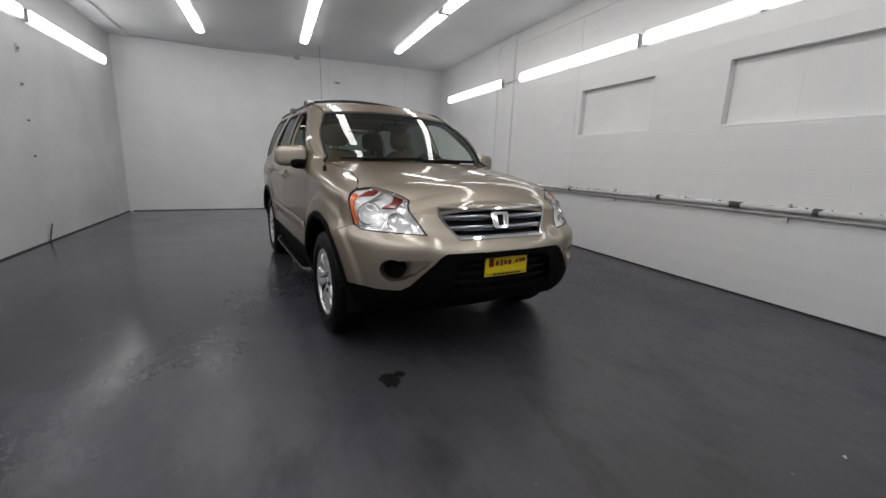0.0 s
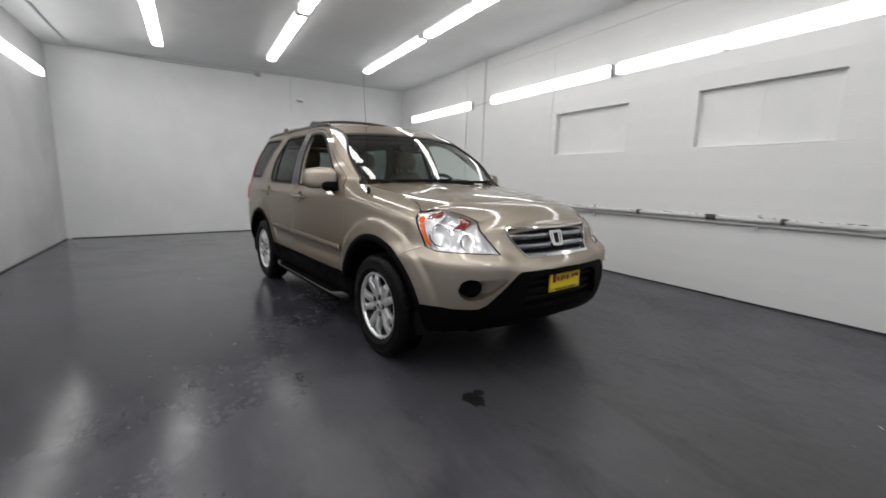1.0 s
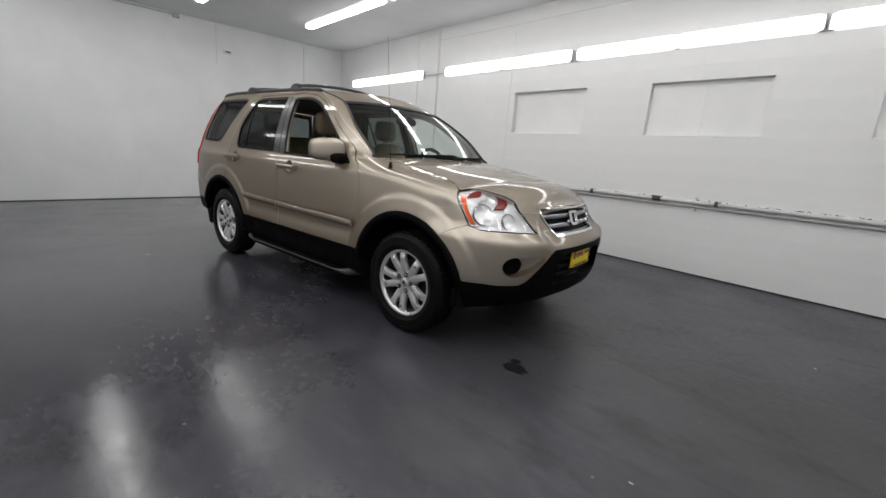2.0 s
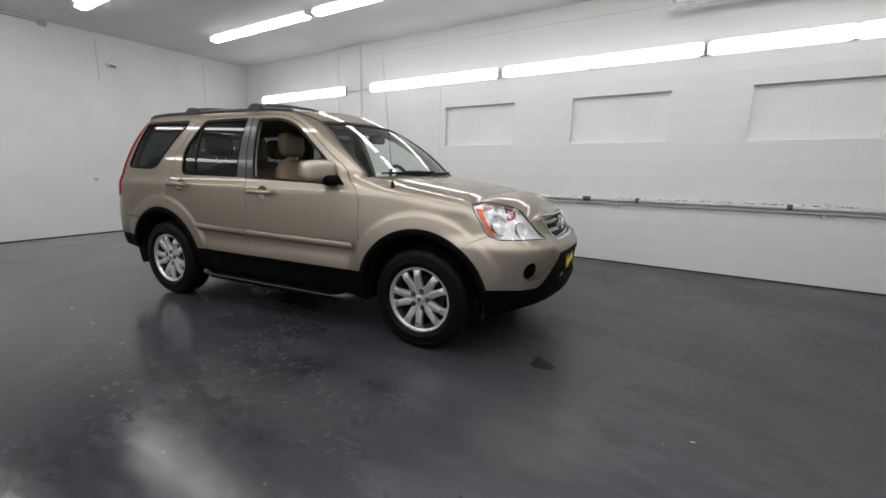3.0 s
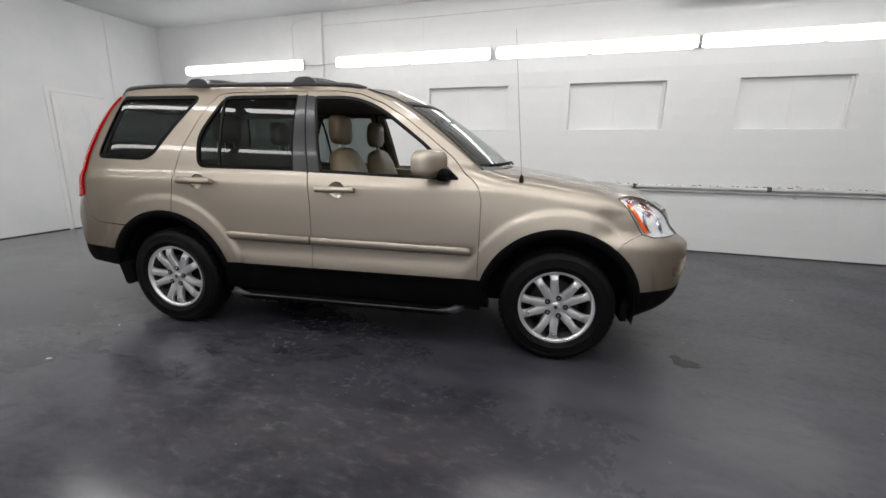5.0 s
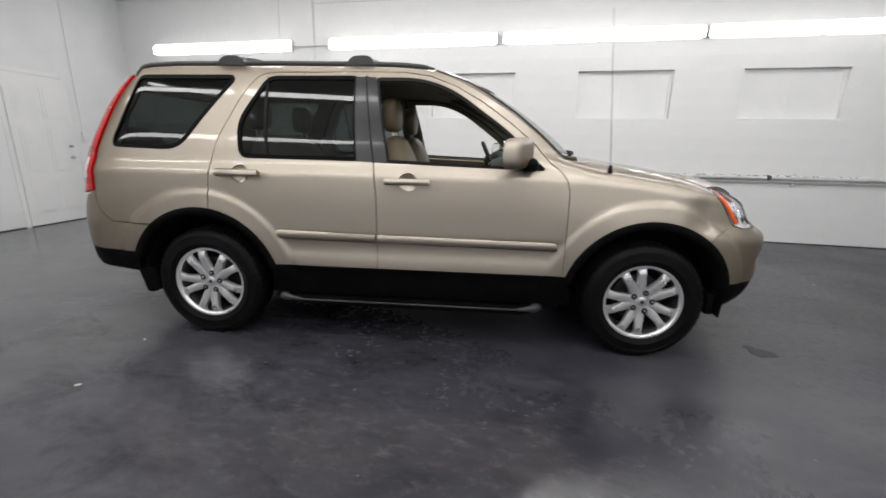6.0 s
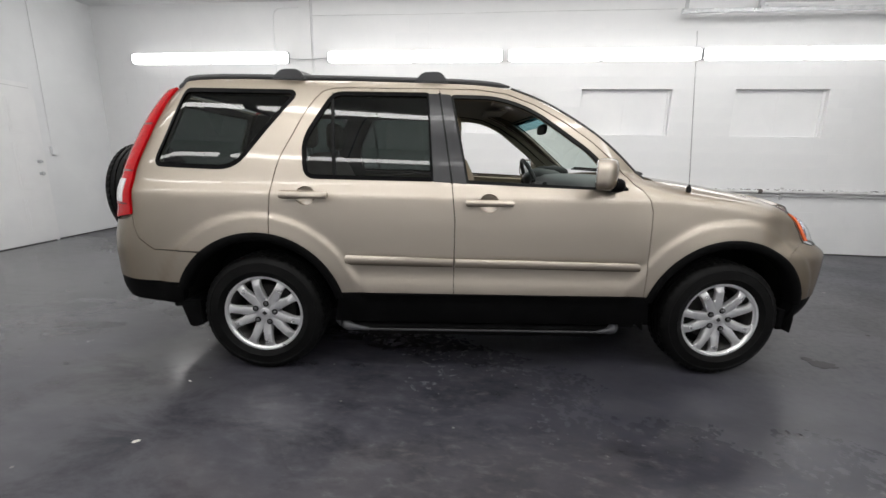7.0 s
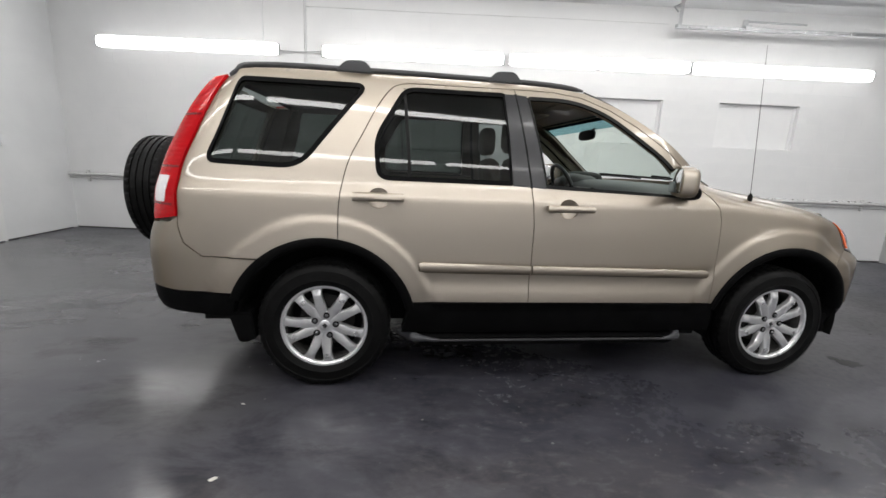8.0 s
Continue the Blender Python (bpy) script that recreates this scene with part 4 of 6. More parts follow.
C_GAP = smooth_line([(0.44, 1.602), (0.37, 1.592), (0.32, 1.563), (0.256, 1.469), (0.185, 1.325), (0.127, 1.208), (0.092, 1.08), (0.077, 0.95), (0.077, 0.791)], 4)
C_GAP = [tuple(q) for q in C_GAP]
TAIL_EDGE = [(-0.78, 1.585), (-0.735, 1.43), (-0.73, 1.29), (-0.74, 1.13), (-0.72, 0.90)]
REAR_SEAM = [(-0.72, 0.90), (-0.70, 0.85), (-0.66, 0.775), (-0.57, 0.712), (-0.35, 0.708)]
FRONT_SEAM = [(2.92, 0.715), (2.955, 0.748), (3.03, 0.775), (3.115, 0.797)]
HEAD_BACK = [(3.115, 0.797), (3.085, 0.85), (3.03, 0.92), (2.975, 0.987)]
HEAD_TOP = [tuple(q) for q in smooth_line([(2.975, 0.987), (3.03, 0.998), (3.15, 0.998), (3.33, 0.972), (3.44, 0.928), (3.53, 0.872)], 4)]
HEAD_TIP = [(3.53, 0.872), (3.575, 0.815), (3.598, 0.764)]
HEAD_LOW = [(3.598, 0.764), (3.39, 0.772), (3.20, 0.777), (3.115, 0.797)]
HOOD_SIDE = [(2.13, 1.137), (2.35, 1.108), (2.56, 1.083), (2.78, 1.045), (2.92, 1.010), (2.975, 0.987)]


def angle_at(cx, q):
    return math.degrees(math.atan2(q[1] - 0.343, q[0] - cx))


# side panel: windscreen pillar, roof rail, rear quarter
rear_arch = arc(0, 0.343, RA, angle_at(0, (-0.27, 0.708)), angle_at(0, (0.077, 0.791)), 14)
outline = ROOF_LINE + TAIL_EDGE[1:] + REAR_SEAM[1:] + rear_arch + C_GAP[::-1][1:] + A_SEAM[::-1]
QUARTER_GLASS = rounded([(-0.44, 1.570, 0.05), (0.195, 1.572, 0.05), (-0.115, 1.16, 0.09), (-0.595, 1.172, 0.06)])
both("side_panel", lambda: patch(outline, [QUARTER_GLASS], lip=0.03, step=0.017), PAINT, car)

# doors
def cup_ring(x, z, grow=0.0):
    return [(x + (0.054 + grow) * math.cos(k * math.pi / 12), z + (0.05 + grow) * math.sin(k * math.pi / 12)) for k in range(24)]


def dish(x, z):
    """The hollow behind a door handle."""
    def put(a, b, o):
        d = np.clip(1 - np.hypot(a - x, b - z) / 0.056, 0, 1)
        return body(a, b) + (o - 0.034 * np.sqrt(d))[..., None] * body_normal(a, b)
    return patch(cup_ring(x, z, 0.002), off=-0.002, lip=0.004, gap=0, step=0.015, place=put)


REAR_GLASS = rounded([(0.40, 1.567, 0.05), (0.255, 1.31, 0.07), (0.272, 1.122, 0.05), (0.953, 1.118, 0.01), (0.922, 1.570, 0.02)])
rear_outline = [(0.435, 0.485)] + B_GAP[::-1] + C_GAP + arc(0, 0.343, RA, angle_at(0, (0.077, 0.791)), angle_at(0, (0.432, 0.485)), 12)
rear_doors = both("rear_door", lambda: patch(rear_outline, [REAR_GLASS, cup_ring(0.272, 1.020)], lip=0.03, step=0.017), PAINT, car)
FRONT_GLASS = rounded([(1.050, 1.562, 0.02), (1.30, 1.562, 0.1), (1.492, 1.496, 0.12), (1.786, 1.285, 0.05), (1.885, 1.196, 0.0), (1.885, 1.083, 0.0), (1.138, 1.108, 0.01)])
DOOR_NOSE = [(2.147, 0.485), (2.152, 0.787), (2.153, 0.96), (2.135, 1.03), (2.10, 1.075), (2.052, 1.108)]
front_outline = B_GAP[::-1][:1] + DOOR_NOSE + A_SEAM[1:] + B_GAP[1:-1]
front_doors = both("front_door", lambda: patch(front_outline, [FRONT_GLASS, cup_ring(1.258, 0.996)], lip=0.03, step=0.018), PAINT, car)

both("door_seal", lambda: patch([(q[0] - 0.02, q[1]) for q in B_GAP] + [(q[0] + 0.02, q[1]) for q in B_GAP[::-1]], off=-0.014, lip=0.004, gap=0), BLACK, car)
both("door_seal", lambda: patch([(q[0] - 0.018, q[1]) for q in C_GAP] + [(q[0] + 0.018, q[1]) for q in C_GAP[::-1]], off=-0.014, lip=0.004, gap=0), BLACK, car)
both("door_seal", lambda: patch([(q[0], q[1] - 0.016) for q in A_SEAM] + [(q[0], q[1] + 0.016) for q in A_SEAM[::-1]], off=-0.014, lip=0.004, gap=0), BLACK, car)

# fender, bumpers
fender_outline = DOOR_NOSE[:-1] + [(2.052, 1.112), (2.08, 1.135)] + HOOD_SIDE + HEAD_BACK[::-1][1:] + FRONT_SEAM[::-1][1:] + arc(2.62, 0.343, RA, angle_at(2.62, (2.92, 0.69)), 162, 20)
both("front_fender", lambda: patch(fender_outline, step=0.015, gap=0.0012), PAINT, car)
FOG = [(3.378 + 0.074 * math.cos(k * math.pi / 14), 0.577 + 0.061 * math.sin(k * math.pi / 14)) for k in range(5, 24)] + [(3.44, 0.527), (3.50, 0.556), (3.56, 0.602), (3.585, 0.632), (3.57, 0.640), (3.50, 0.637), (3.43, 0.634)]
LOW_LINE = [(3.057, 0.468), (3.16, 0.468), (3.28, 0.462), (3.42, 0.466), (3.47, 0.492), (3.645, 0.655), (3.68, 0.672), (U_NOSE, 0.676)]
half = FRONT_SEAM[:1] + arc(2.62, 0.343, RA, angle_at(2.62, (2.92, 0.69)), angle_at(2.62, (3.057, 0.468)), 8)[1:-1] + LOW_LINE
top = FRONT_SEAM[1:] + HEAD_LOW[::-1][1:] + HEAD_TIP[::-1][1:] + [(3.655, 0.872), (3.66, 0.89), (3.775, 0.738), (U_NOSE, 0.738)]
bumper = mirrored(half) + [(2 * U_NOSE - u, z) for u, z in top] + top[::-1]
part("front_bumper", patch(bumper, [FOG, [(2 * U_NOSE - u, z) for u, z in FOG]], lip=0.03, step=0.018, gap=0.0012), PAINT, car, smooth=35)
rear_half = [(-0.35, 0.706)] + REAR_SEAM[::-1][1:] + [(-0.76, 0.875), (-0.95, 0.86), (U_TAIL, 0.86)]
rear_low = [(U_TAIL, 0.56), (-0.9, 0.545), (-0.7, 0.53), (-0.415, 0.528)] + arc(0, 0.343, RA, 155, 128, 6)
whole = rear_half + [(2 * U_TAIL - u, z) for u, z in rear_half[::-1]] + [(2 * U_TAIL - u, z) for u, z in rear_low[::-1]] + rear_low
part("rear_bumper", patch(whole, lip=0.03), PAINT, car, smooth=35)
low = [(-0.415, 0.524), (-0.7, 0.526), (-0.9, 0.541), (U_TAIL, 0.556)]
base = [(U_TAIL, 0.42), (-0.9, 0.42), (-0.75, 0.41), (-0.45, 0.395)]
skirt = low + [(2 * U_TAIL - u, z) for u, z in low[::-1]] + [(2 * U_TAIL - u, z) for u, z in base[::-1]] + base
part("rear_skirt", patch(skirt, off=-0.004, lip=0.05), PLASTIC, car, "black textured plastic", 35)
lower = [(3.03, 0.29), (3.2, 0.275), (3.45, 0.31), (3.75, 0.35), (U_NOSE, 0.365)]
INTAKE = mirrored([(3.70, 0.455), (3.735, 0.60), (3.80, 0.635), (U_NOSE, 0.64)]) + mirrored([(3.70, 0.445), (U_NOSE, 0.445)])[::-1]
skirt = mirrored(LOW_LINE)
skirt = skirt + [(2 * U_NOSE - u, z) for u, z in lower] + lower[::-1]
part("front_skirt", patch(skirt, [INTAKE], off=-0.005, lip=0.05), PLASTIC, car, "black textured plastic", 35)
for z in (0.48, 0.53, 0.58):
    part("intake_slat", patch(mirrored([(3.69, z), (U_NOSE, z)]) + mirrored([(3.69, z + 0.018), (U_NOSE, z + 0.018)])[::-1], off=-0.045, lip=0.02, gap=0), BLACK, car)
back = mirrored([(3.6, 0.42), (U_NOSE, 0.42)]) + mirrored([(3.6, 0.66), (U_NOSE, 0.66)])[::-1]
part("intake_backing", patch(back, off=-0.075, lip=0.005, gap=0), BLACK, car)

# fog lamp wells
def fog_scoop():
    """The hollow that runs from the fog lamp blank out to the intake."""
    def put(a, b, o):
        deep = -0.002 + 0 * a if o > 0.01 else o - 0.075 * np.clip((3.588 - a) / 0.15, 0, 1) ** 0.8
        return body(a, b) + deep[..., None] * body_normal(a, b)
    return patch(shrunk(FOG, -0.004), off=-0.003, lip=-0.07, gap=0, step=0.015, place=put)


scoops = both("fog_scoop", fog_scoop, PAINT, car, "hollow beside the fog lamp blank")
both("fog_lamp_blank", lambda: patch([(3.376 + 0.068 * math.cos(k * math.pi / 14), 0.577 + 0.056 * math.sin(k * math.pi / 14)) for k in range(28)], off=-0.045, lip=0.03, gap=0), PLASTIC, scoops, "black round fog lamp blank")

# bonnet
side_u = np.array(smooth_line(HOOD_SIDE + HEAD_TOP[3:] + [(3.655, 0.874), (3.75, 0.898), (3.9, 0.908), (U_NOSE, 0.912)], 3))
for _ in range(3):
    side_u[1:-1] = 0.25 * side_u[:-2] + 0.5 * side_u[1:-1] + 0.25 * side_u[2:]
hood_crown = softened([(2.1, 0.018), (2.6, 0.026), (3.0, 0.036), (3.3, 0.05), (3.5, 0.065), (3.7, 0.04), (3.85, 0.014), (U_NOSE, 0.0)], 0.09)


def hood_point(u, z, a, drop=0.0):
    p = body(u, z)
    bow = 0.105 * (1 - a * a) * (1 - ease((u - 2.13) / 0.6))
    return Vector((p[0] + bow, a * (-p[1] - 0.003), p[2] + float(hood_crown(u)) * (1 - abs(a) ** float(3.6 - 1.3 * ease((u - 2.9) / 0.6))) - drop))


lanes = [k / 24 for k in range(-24, 25)]
rows = [[hood_point(u, z, a) for a in lanes] for u, z in side_u if u > 2.2]
part("bonnet", strip_grid(rows, 0.02), PAINT, car, smooth=40)
rows = [[hood_point(u, z, a, 0.012) + Vector((s, 0, -d)) for a in lanes] for u, z, s, d in ((2.06, 1.137, 0.02, 0.02), (2.13, 1.137, 0.03, 0.02), (2.215, 1.127, 0.02, 0.008))]
part("cowl", strip_grid(rows, 0.02), PLASTIC, car, "black plastic cowl under the windscreen", smooth=40)

# roof
ROOF_U = [(1.37, 1.612), (1.3, 1.622), (1.2, 1.632), (1.05, 1.639), (0.7, 1.643), (0.41, 1.645), (0.1, 1.643), (-0.226, 1.640), (-0.45, 1.622), (-0.55, 1.61), (-0.66, 1.60)]


def roof_point(u, z, a, drop=0.0, inset=0.0):
    p = body(u, z)
    return Vector((p[0] + 0.10 * (1 - a * a) * float(ease((u - 0.9) / 0.47)), a * (-p[1] - inset), p[2] + 0.045 * (1 - a * a) ** 0.8 * float(ease((u + 1.0) / 0.6)) - drop))


lanes = [k / 12 for k in range(-12, 13)]
part("roof", strip_grid([[roof_point(u, z, a) for a in lanes] for u, z in smooth_line(ROOF_U, 2)], 0.02), PAINT, car, smooth=40)
part("headliner", strip_grid([[roof_point(u, z, a, 0.045, 0.03) for a in lanes] for u, z in ROOF_U]), HEADLINER, car, "pale grey cloth headliner", 40)
for s in (-1, 1):
    rail = [roof_point(u, z, s * (0.97 + 0.02 * float(ease((u - 1.3) / 0.3)))) + Vector((0, 0, 0.012 - 0.008 * float(ease((u - 1.3) / 0.3)))) for u, z in smooth_line([(1.37, 1.612)] + ROOF_U[1:9] + [(-0.56, 1.606), (-0.66, 1.595), (-0.76, 1.578)], 3)]
    part("roof_moulding", tube(rail, [0.006, 0.009, 0.012, 0.014] + [0.015] * (len(rail) - 5) + [0.010], 10), DARK_GREY, car, "dark grey roof moulding", 60)

# roof rack
for x in (0.14, 0.94):
    line = [roof_point(x, 1.644, a) + Vector((0, 0, 0.035 + 0.018 * (1 - a * a))) for a in [k / 10 * 0.93 for k in range(-10, 11)]]
    bar = part("roof_bar", tube(line, 0.014, 8), TRIM, car, "dark grey cross bar", 60)
    for s in (-1, 1):
        p = roof_point(x, 1.644, s * 0.955)
        foot = prism(rounded([(-0.105, 0, 0.01), (-0.06, 0.058, 0.03), (0.05, 0.062, 0.03), (0.095, 0, 0.01)], 4), 0.07, Matrix.Translation((p.x, p.y + 0.035, p.z - 0.008)) @ pose(0, 0, 0, 90, 0, 0), 0.006)
        part("foot", foot, TRIM, bar, smooth=40)


def bulged(outline, z0, z1, low, high, lip, step=0.03, slope=0.0):
    """A strip on the skin with a rounded section between the heights z0 and z1."""
    def put(a, b, o):
        t = np.clip((b - slope * (a - 1.2) - z0) / (z1 - z0), 0, 1)
        return body(a, b) + (low + (high - low) * np.sqrt(np.clip(1 - (2 * t - 1) ** 2, 0, 1)) - (lip if o < 0 else 0))[..., None] * body_normal(a, b)
    return patch(outline, off=0.0, lip=lip, gap=0, step=min(step, (z1 - z0) / 5), place=put)


# glass on the skin
def glazing(name, outline, material, parent, label, off=-0.006):
    return both(name, lambda: patch(outline, off=off, lip=0.004, gap=-0.004), material, parent, label)


def seal(outline, width=0.016, off=0.001):
    return patch(shrunk(outline, -width * 0.6), [shrunk(outline, width * 0.4)], off=off, lip=0.01, gap=0, step=0.03)


glazing("quarter_window", QUARTER_GLASS, PRIVACY, car, "dark tinted quarter glass")
both("quarter_window_seal", lambda: seal(QUARTER_GLASS, 0.024), GLASS_EDGE, car)
glazing("window_pane", REAR_GLASS, PRIVACY, rear_doors, "dark tinted glass")
both("window_seal", lambda: seal(REAR_GLASS, 0.024), GLASS_EDGE, rear_doors)
both("window_divider", lambda: patch([(0.385, 1.572), (0.40, 1.572), (0.434, 1.118), (0.417, 1.118)], off=0.0, lip=0.012, gap=0), BLACK, rear_doors)
both("window_seal", lambda: seal(FRONT_GLASS, 0.02), BLACK, front_doors)
both("pillar_cover", lambda: patch([(0.920, 1.578), (0.980, 1.578), (0.986, 1.535), (1.054, 1.098), (0.956, 1.102)], off=0.002, lip=0.006), TRIM, rear_doors, "satin dark grey pillar cover")
both("pillar_cover", lambda: patch([(0.984, 1.578), (1.045, 1.575), (1.05, 1.545), (1.138, 1.092), (1.060, 1.098), (0.991, 1.535)], off=0.002, lip=0.006), TRIM, front_doors, "satin dark grey pillar cover")
both("pillar_gap_strip", lambda: patch([(0.974, 1.582), (0.992, 1.582), (0.994, 1.54), (1.063, 1.094), (1.051, 1.094), (0.982, 1.54)], off=0.0005, lip=0.004, gap=0), BLACK, car)
both("mirror_base", lambda: patch([(1.885, 1.198), (2.015, 1.085), (2.01, 1.072), (1.885, 1.075)], off=0.006, lip=0.014), PLASTIC, front_doors, "black triangular mirror base")
both("side_moulding", lambda: bulged(rounded([(0.474, 0.650, 0.02), (0.474, 0.704, 0.03), (1.070, 0.694, 0.004), (1.070, 0.640, 0.004)]), 0.639, 0.699, 0.006, 0.027, 0.012, slope=-0.011), PAINT, rear_doors)
both("side_moulding", lambda: bulged(rounded([(1.083, 0.640, 0.004), (1.083, 0.694, 0.004), (2.10, 0.684, 0.02), (2.112, 0.630, 0.02)]), 0.639, 0.697, 0.006, 0.027, 0.012, slope=-0.009), PAINT, front_doors)



def handle(x, z):
    bm = bulged(rounded([(x - 0.127, z - 0.017, 0.014), (x - 0.127, z + 0.018, 0.014), (x + 0.127, z + 0.016, 0.016), (x + 0.127, z - 0.015, 0.014)]), z - 0.018, z + 0.019, 0.026, 0.046, 0.010, step=0.012)
    for a, b in ((-0.122, -0.082), (0.082, 0.122)):
        merge(bm, patch([(x + a, z - 0.012), (x + a, z + 0.013), (x + b, z + 0.013), (x + b, z - 0.012)], off=0.03, lip=0.034, gap=0, step=0.02))
    return bm


for doors, x, z in ((rear_doors, 0.272, 1.020), (front_doors, 1.258, 0.996)):
    both("handle", lambda: handle(x, z), PAINT, doors)
    both("handle_cup", lambda: dish(x, z), PAINT, doors, "hollow cup behind the handle")

# black lower trim
def arch_trim(x, a, b):
    """A rounded black strip along the lip of a wheel opening."""
    rows = []
    for k in range(41):
        t = radians(a + (b - a) * k / 40)
        rows.append([on_skin(x + r * math.cos(t), 0.343 + r * math.sin(t), o) for r, o in ((0.479, -0.008), (0.478, 0.004), (0.473, 0.009), (0.455, 0.009), (0.440, 0.006), (0.431, -0.002), (0.427, -0.016), (0.426, -0.06))])
    return strip_grid(rows)


for x, a, b in ((0.0, 14, 160), (2.62, 13, 166)):
    both("arch_trim", lambda: arch_trim(x, a, b), PLASTIC, car, "black plastic wheel arch trim", 60)
both("sill_trim", lambda: patch([(0.40, 0.30), (0.425, 0.42), (0.448, 0.482), (2.165, 0.482), (2.19, 0.42), (2.22, 0.30)], off=0.004, lip=0.06), PLASTIC, car, "black plastic sill trim")
both("mud_flap", lambda: prism([(-0.475, 0.42), (-0.36, 0.42), (-0.345, 0.275), (-0.40, 0.255), (-0.43, 0.262)], 0.20, Matrix.Translation((0, -0.66, 0)) @ pose(0, 0, 0, 90, 0, 0), 0.006), PLASTIC, car, "black mud flap")
both("air_deflector", lambda: box(2.99, 3.03, -0.82, -0.62, 0.275, 0.40, 0.008), PLASTIC, car, "black air deflector")


def running_board():
    outline = [(0.42, -0.74), (0.48, -0.83), (0.58, -0.875), (1.93, -0.875), (2.0, -0.845), (2.05, -0.75)]
    bm = prism(outline + [(2.05, -0.68), (0.42, -0.68)], 0.045, Matrix.Translation((0, 0, 0.235)), 0.008)
    return bm


boards = both("running_board", running_board, PLASTIC, car, "black running board")
both("edge_strip", lambda: tube([(0.58, -0.879, 0.268), (1.93, -0.879, 0.268)], 0.007, 8), DARK_GREY, boards, "grey edge strip", 60)
for ends in ([(0.40, -0.735, 0.268), (0.44, -0.79, 0.268), (0.49, -0.84, 0.268), (0.60, -0.877, 0.268)], [(2.055, -0.75, 0.268), (2.035, -0.80, 0.268), (1.995, -0.848, 0.268), (1.91, -0.877, 0.268)]):
    both("end_cap", lambda: tube(smooth_line(ends, 4), [0.028] * 8 + [0.022, 0.017, 0.013, 0.011, 0.009][-(len(smooth_line(ends, 4)) - 8):], 10), GREY_CAP, boards, "grey turned-in end cap", 60)

# windscreen and its surround
BOW = pchip([(1.13, 0.185), (1.612, 0.135)])
RISE = pchip([(1.13, 0.004), (1.612, 0.045)])


def screen_point(u, z, a, drop=0.0):
    p = body(u, z)
    return Vector((p[0] + float(BOW(z)) * (1 - a * a) - drop, -a * p[1], p[2] + float(RISE(z)) * (1 - a * a) ** 0.8 - drop * 0.8))


GLASS_SIDE = pchip([(1.13, 0.968), (1.3, 0.917), (1.52, 0.852), (1.65, 0.84)])
edge = smooth_line(A_LINE, 4)
HEAD = [q for q in edge if q[1] > 1.515]
edge = [q for q in edge if q[1] <= 1.515] + HEAD[:1]
mids = [k / 14 for k in range(-14, 15)]
glass_rows = [[screen_point(u, z, a * float(GLASS_SIDE(z)), 0.004) for a in mids] for u, z in edge[1:]]
screen = part("windscreen", strip_grid(glass_rows), SCREEN, car, "clear green-tinted windscreen", 40)
part("tint_band", strip_grid([[screen_point(u, z, a * float(GLASS_SIDE(z)), 0.007) for a in mids] for u, z in edge[-4:]]), BAND, screen, "blue shade band", 40)
both("pillar_cover", lambda: strip_grid([[screen_point(u, z, -1 + (1 - float(GLASS_SIDE(z))) * k / 8) for k in range(9)] for u, z in edge], 0.02), PAINT, car)
part("roof_header", strip_grid([[screen_point(u, z, a, -0.001) for a in mids] for u, z in HEAD], 0.02), PAINT, car, smooth=40)
both("screen_seal", lambda: strip_grid([[screen_point(u, z, -float(GLASS_SIDE(z)) - 0.012 + k * 0.008, -0.003) for k in range(3)] for u, z in edge], 0.01), BLACK, screen)
both("pillar_moulding", lambda: tube([screen_point(u, z, -float(GLASS_SIDE(z)) - 0.016 - 0.10 * float(ease((z - 1.53) / 0.085)), -0.003) for u, z in smooth_line(A_LINE, 4)], 0.006, 8), DARK_GREY, car, "dark moulding along the windscreen", 60)
part("screen_seal", strip_grid([[screen_point(u, z, a * float(GLASS_SIDE(z)), -0.001) for a in mids] for u, z in edge[-2:]], 0.01), BLACK, screen)

# wipers
for y0, y1, x0 in ((-0.62, 0.02, 2.27), (-0.02, 0.60, 2.30)):
    arm = []
    for k in range(9):
        y = y0 + (y1 - y0) * k / 8
        a = y / 0.76
        q = screen_point(2.13, 1.137, a)
        arm.append((q.x - 0.01 - 0.015 * k / 8, y, q.z + 0.022 + 0.016 * k / 8))
    w = part("wiper", tube(arm, 0.008, 6), BLACK, car, "black windscreen wiper", 60)
    part("blade", tube([(p[0] - 0.02, p[1], p[2] - 0.012) for p in arm[2:]], 0.006, 6), BLACK, w, smooth=60)

# lamps
def lens_outline():
    return HEAD_BACK + HEAD_TOP[1:] + HEAD_TIP[1:] + HEAD_LOW[1:-1]


heads = both("headlight", lambda: patch(lens_outline(), off=-0.033, lip=-0.022, gap=0.004), CHROME_DULL, car, "clear headlight with chrome reflectors")
both("lens", lambda: patch(lens_outline(), off=0.0, lip=0.02, gap=0.004), LENS, heads, "clear plastic lens")
both("side_lens", lambda: patch([(2.995, 0.978), (3.05, 0.990), (3.155, 0.987), (3.165, 0.93), (3.163, 0.87), (3.195, 0.80), (3.125, 0.803), (3.093, 0.852), (3.037, 0.921)], off=-0.009, lip=0.01, gap=0, step=0.02), WHITE_LENS, heads, "clear ribbed side lens")
both("lens_rim", lambda: patch(lens_outline(), [shrunk(lens_outline(), 0.0042)], off=0.0015, lip=0.012, gap=0.003, step=0.03), BLACK, heads, "thin black lens gasket")
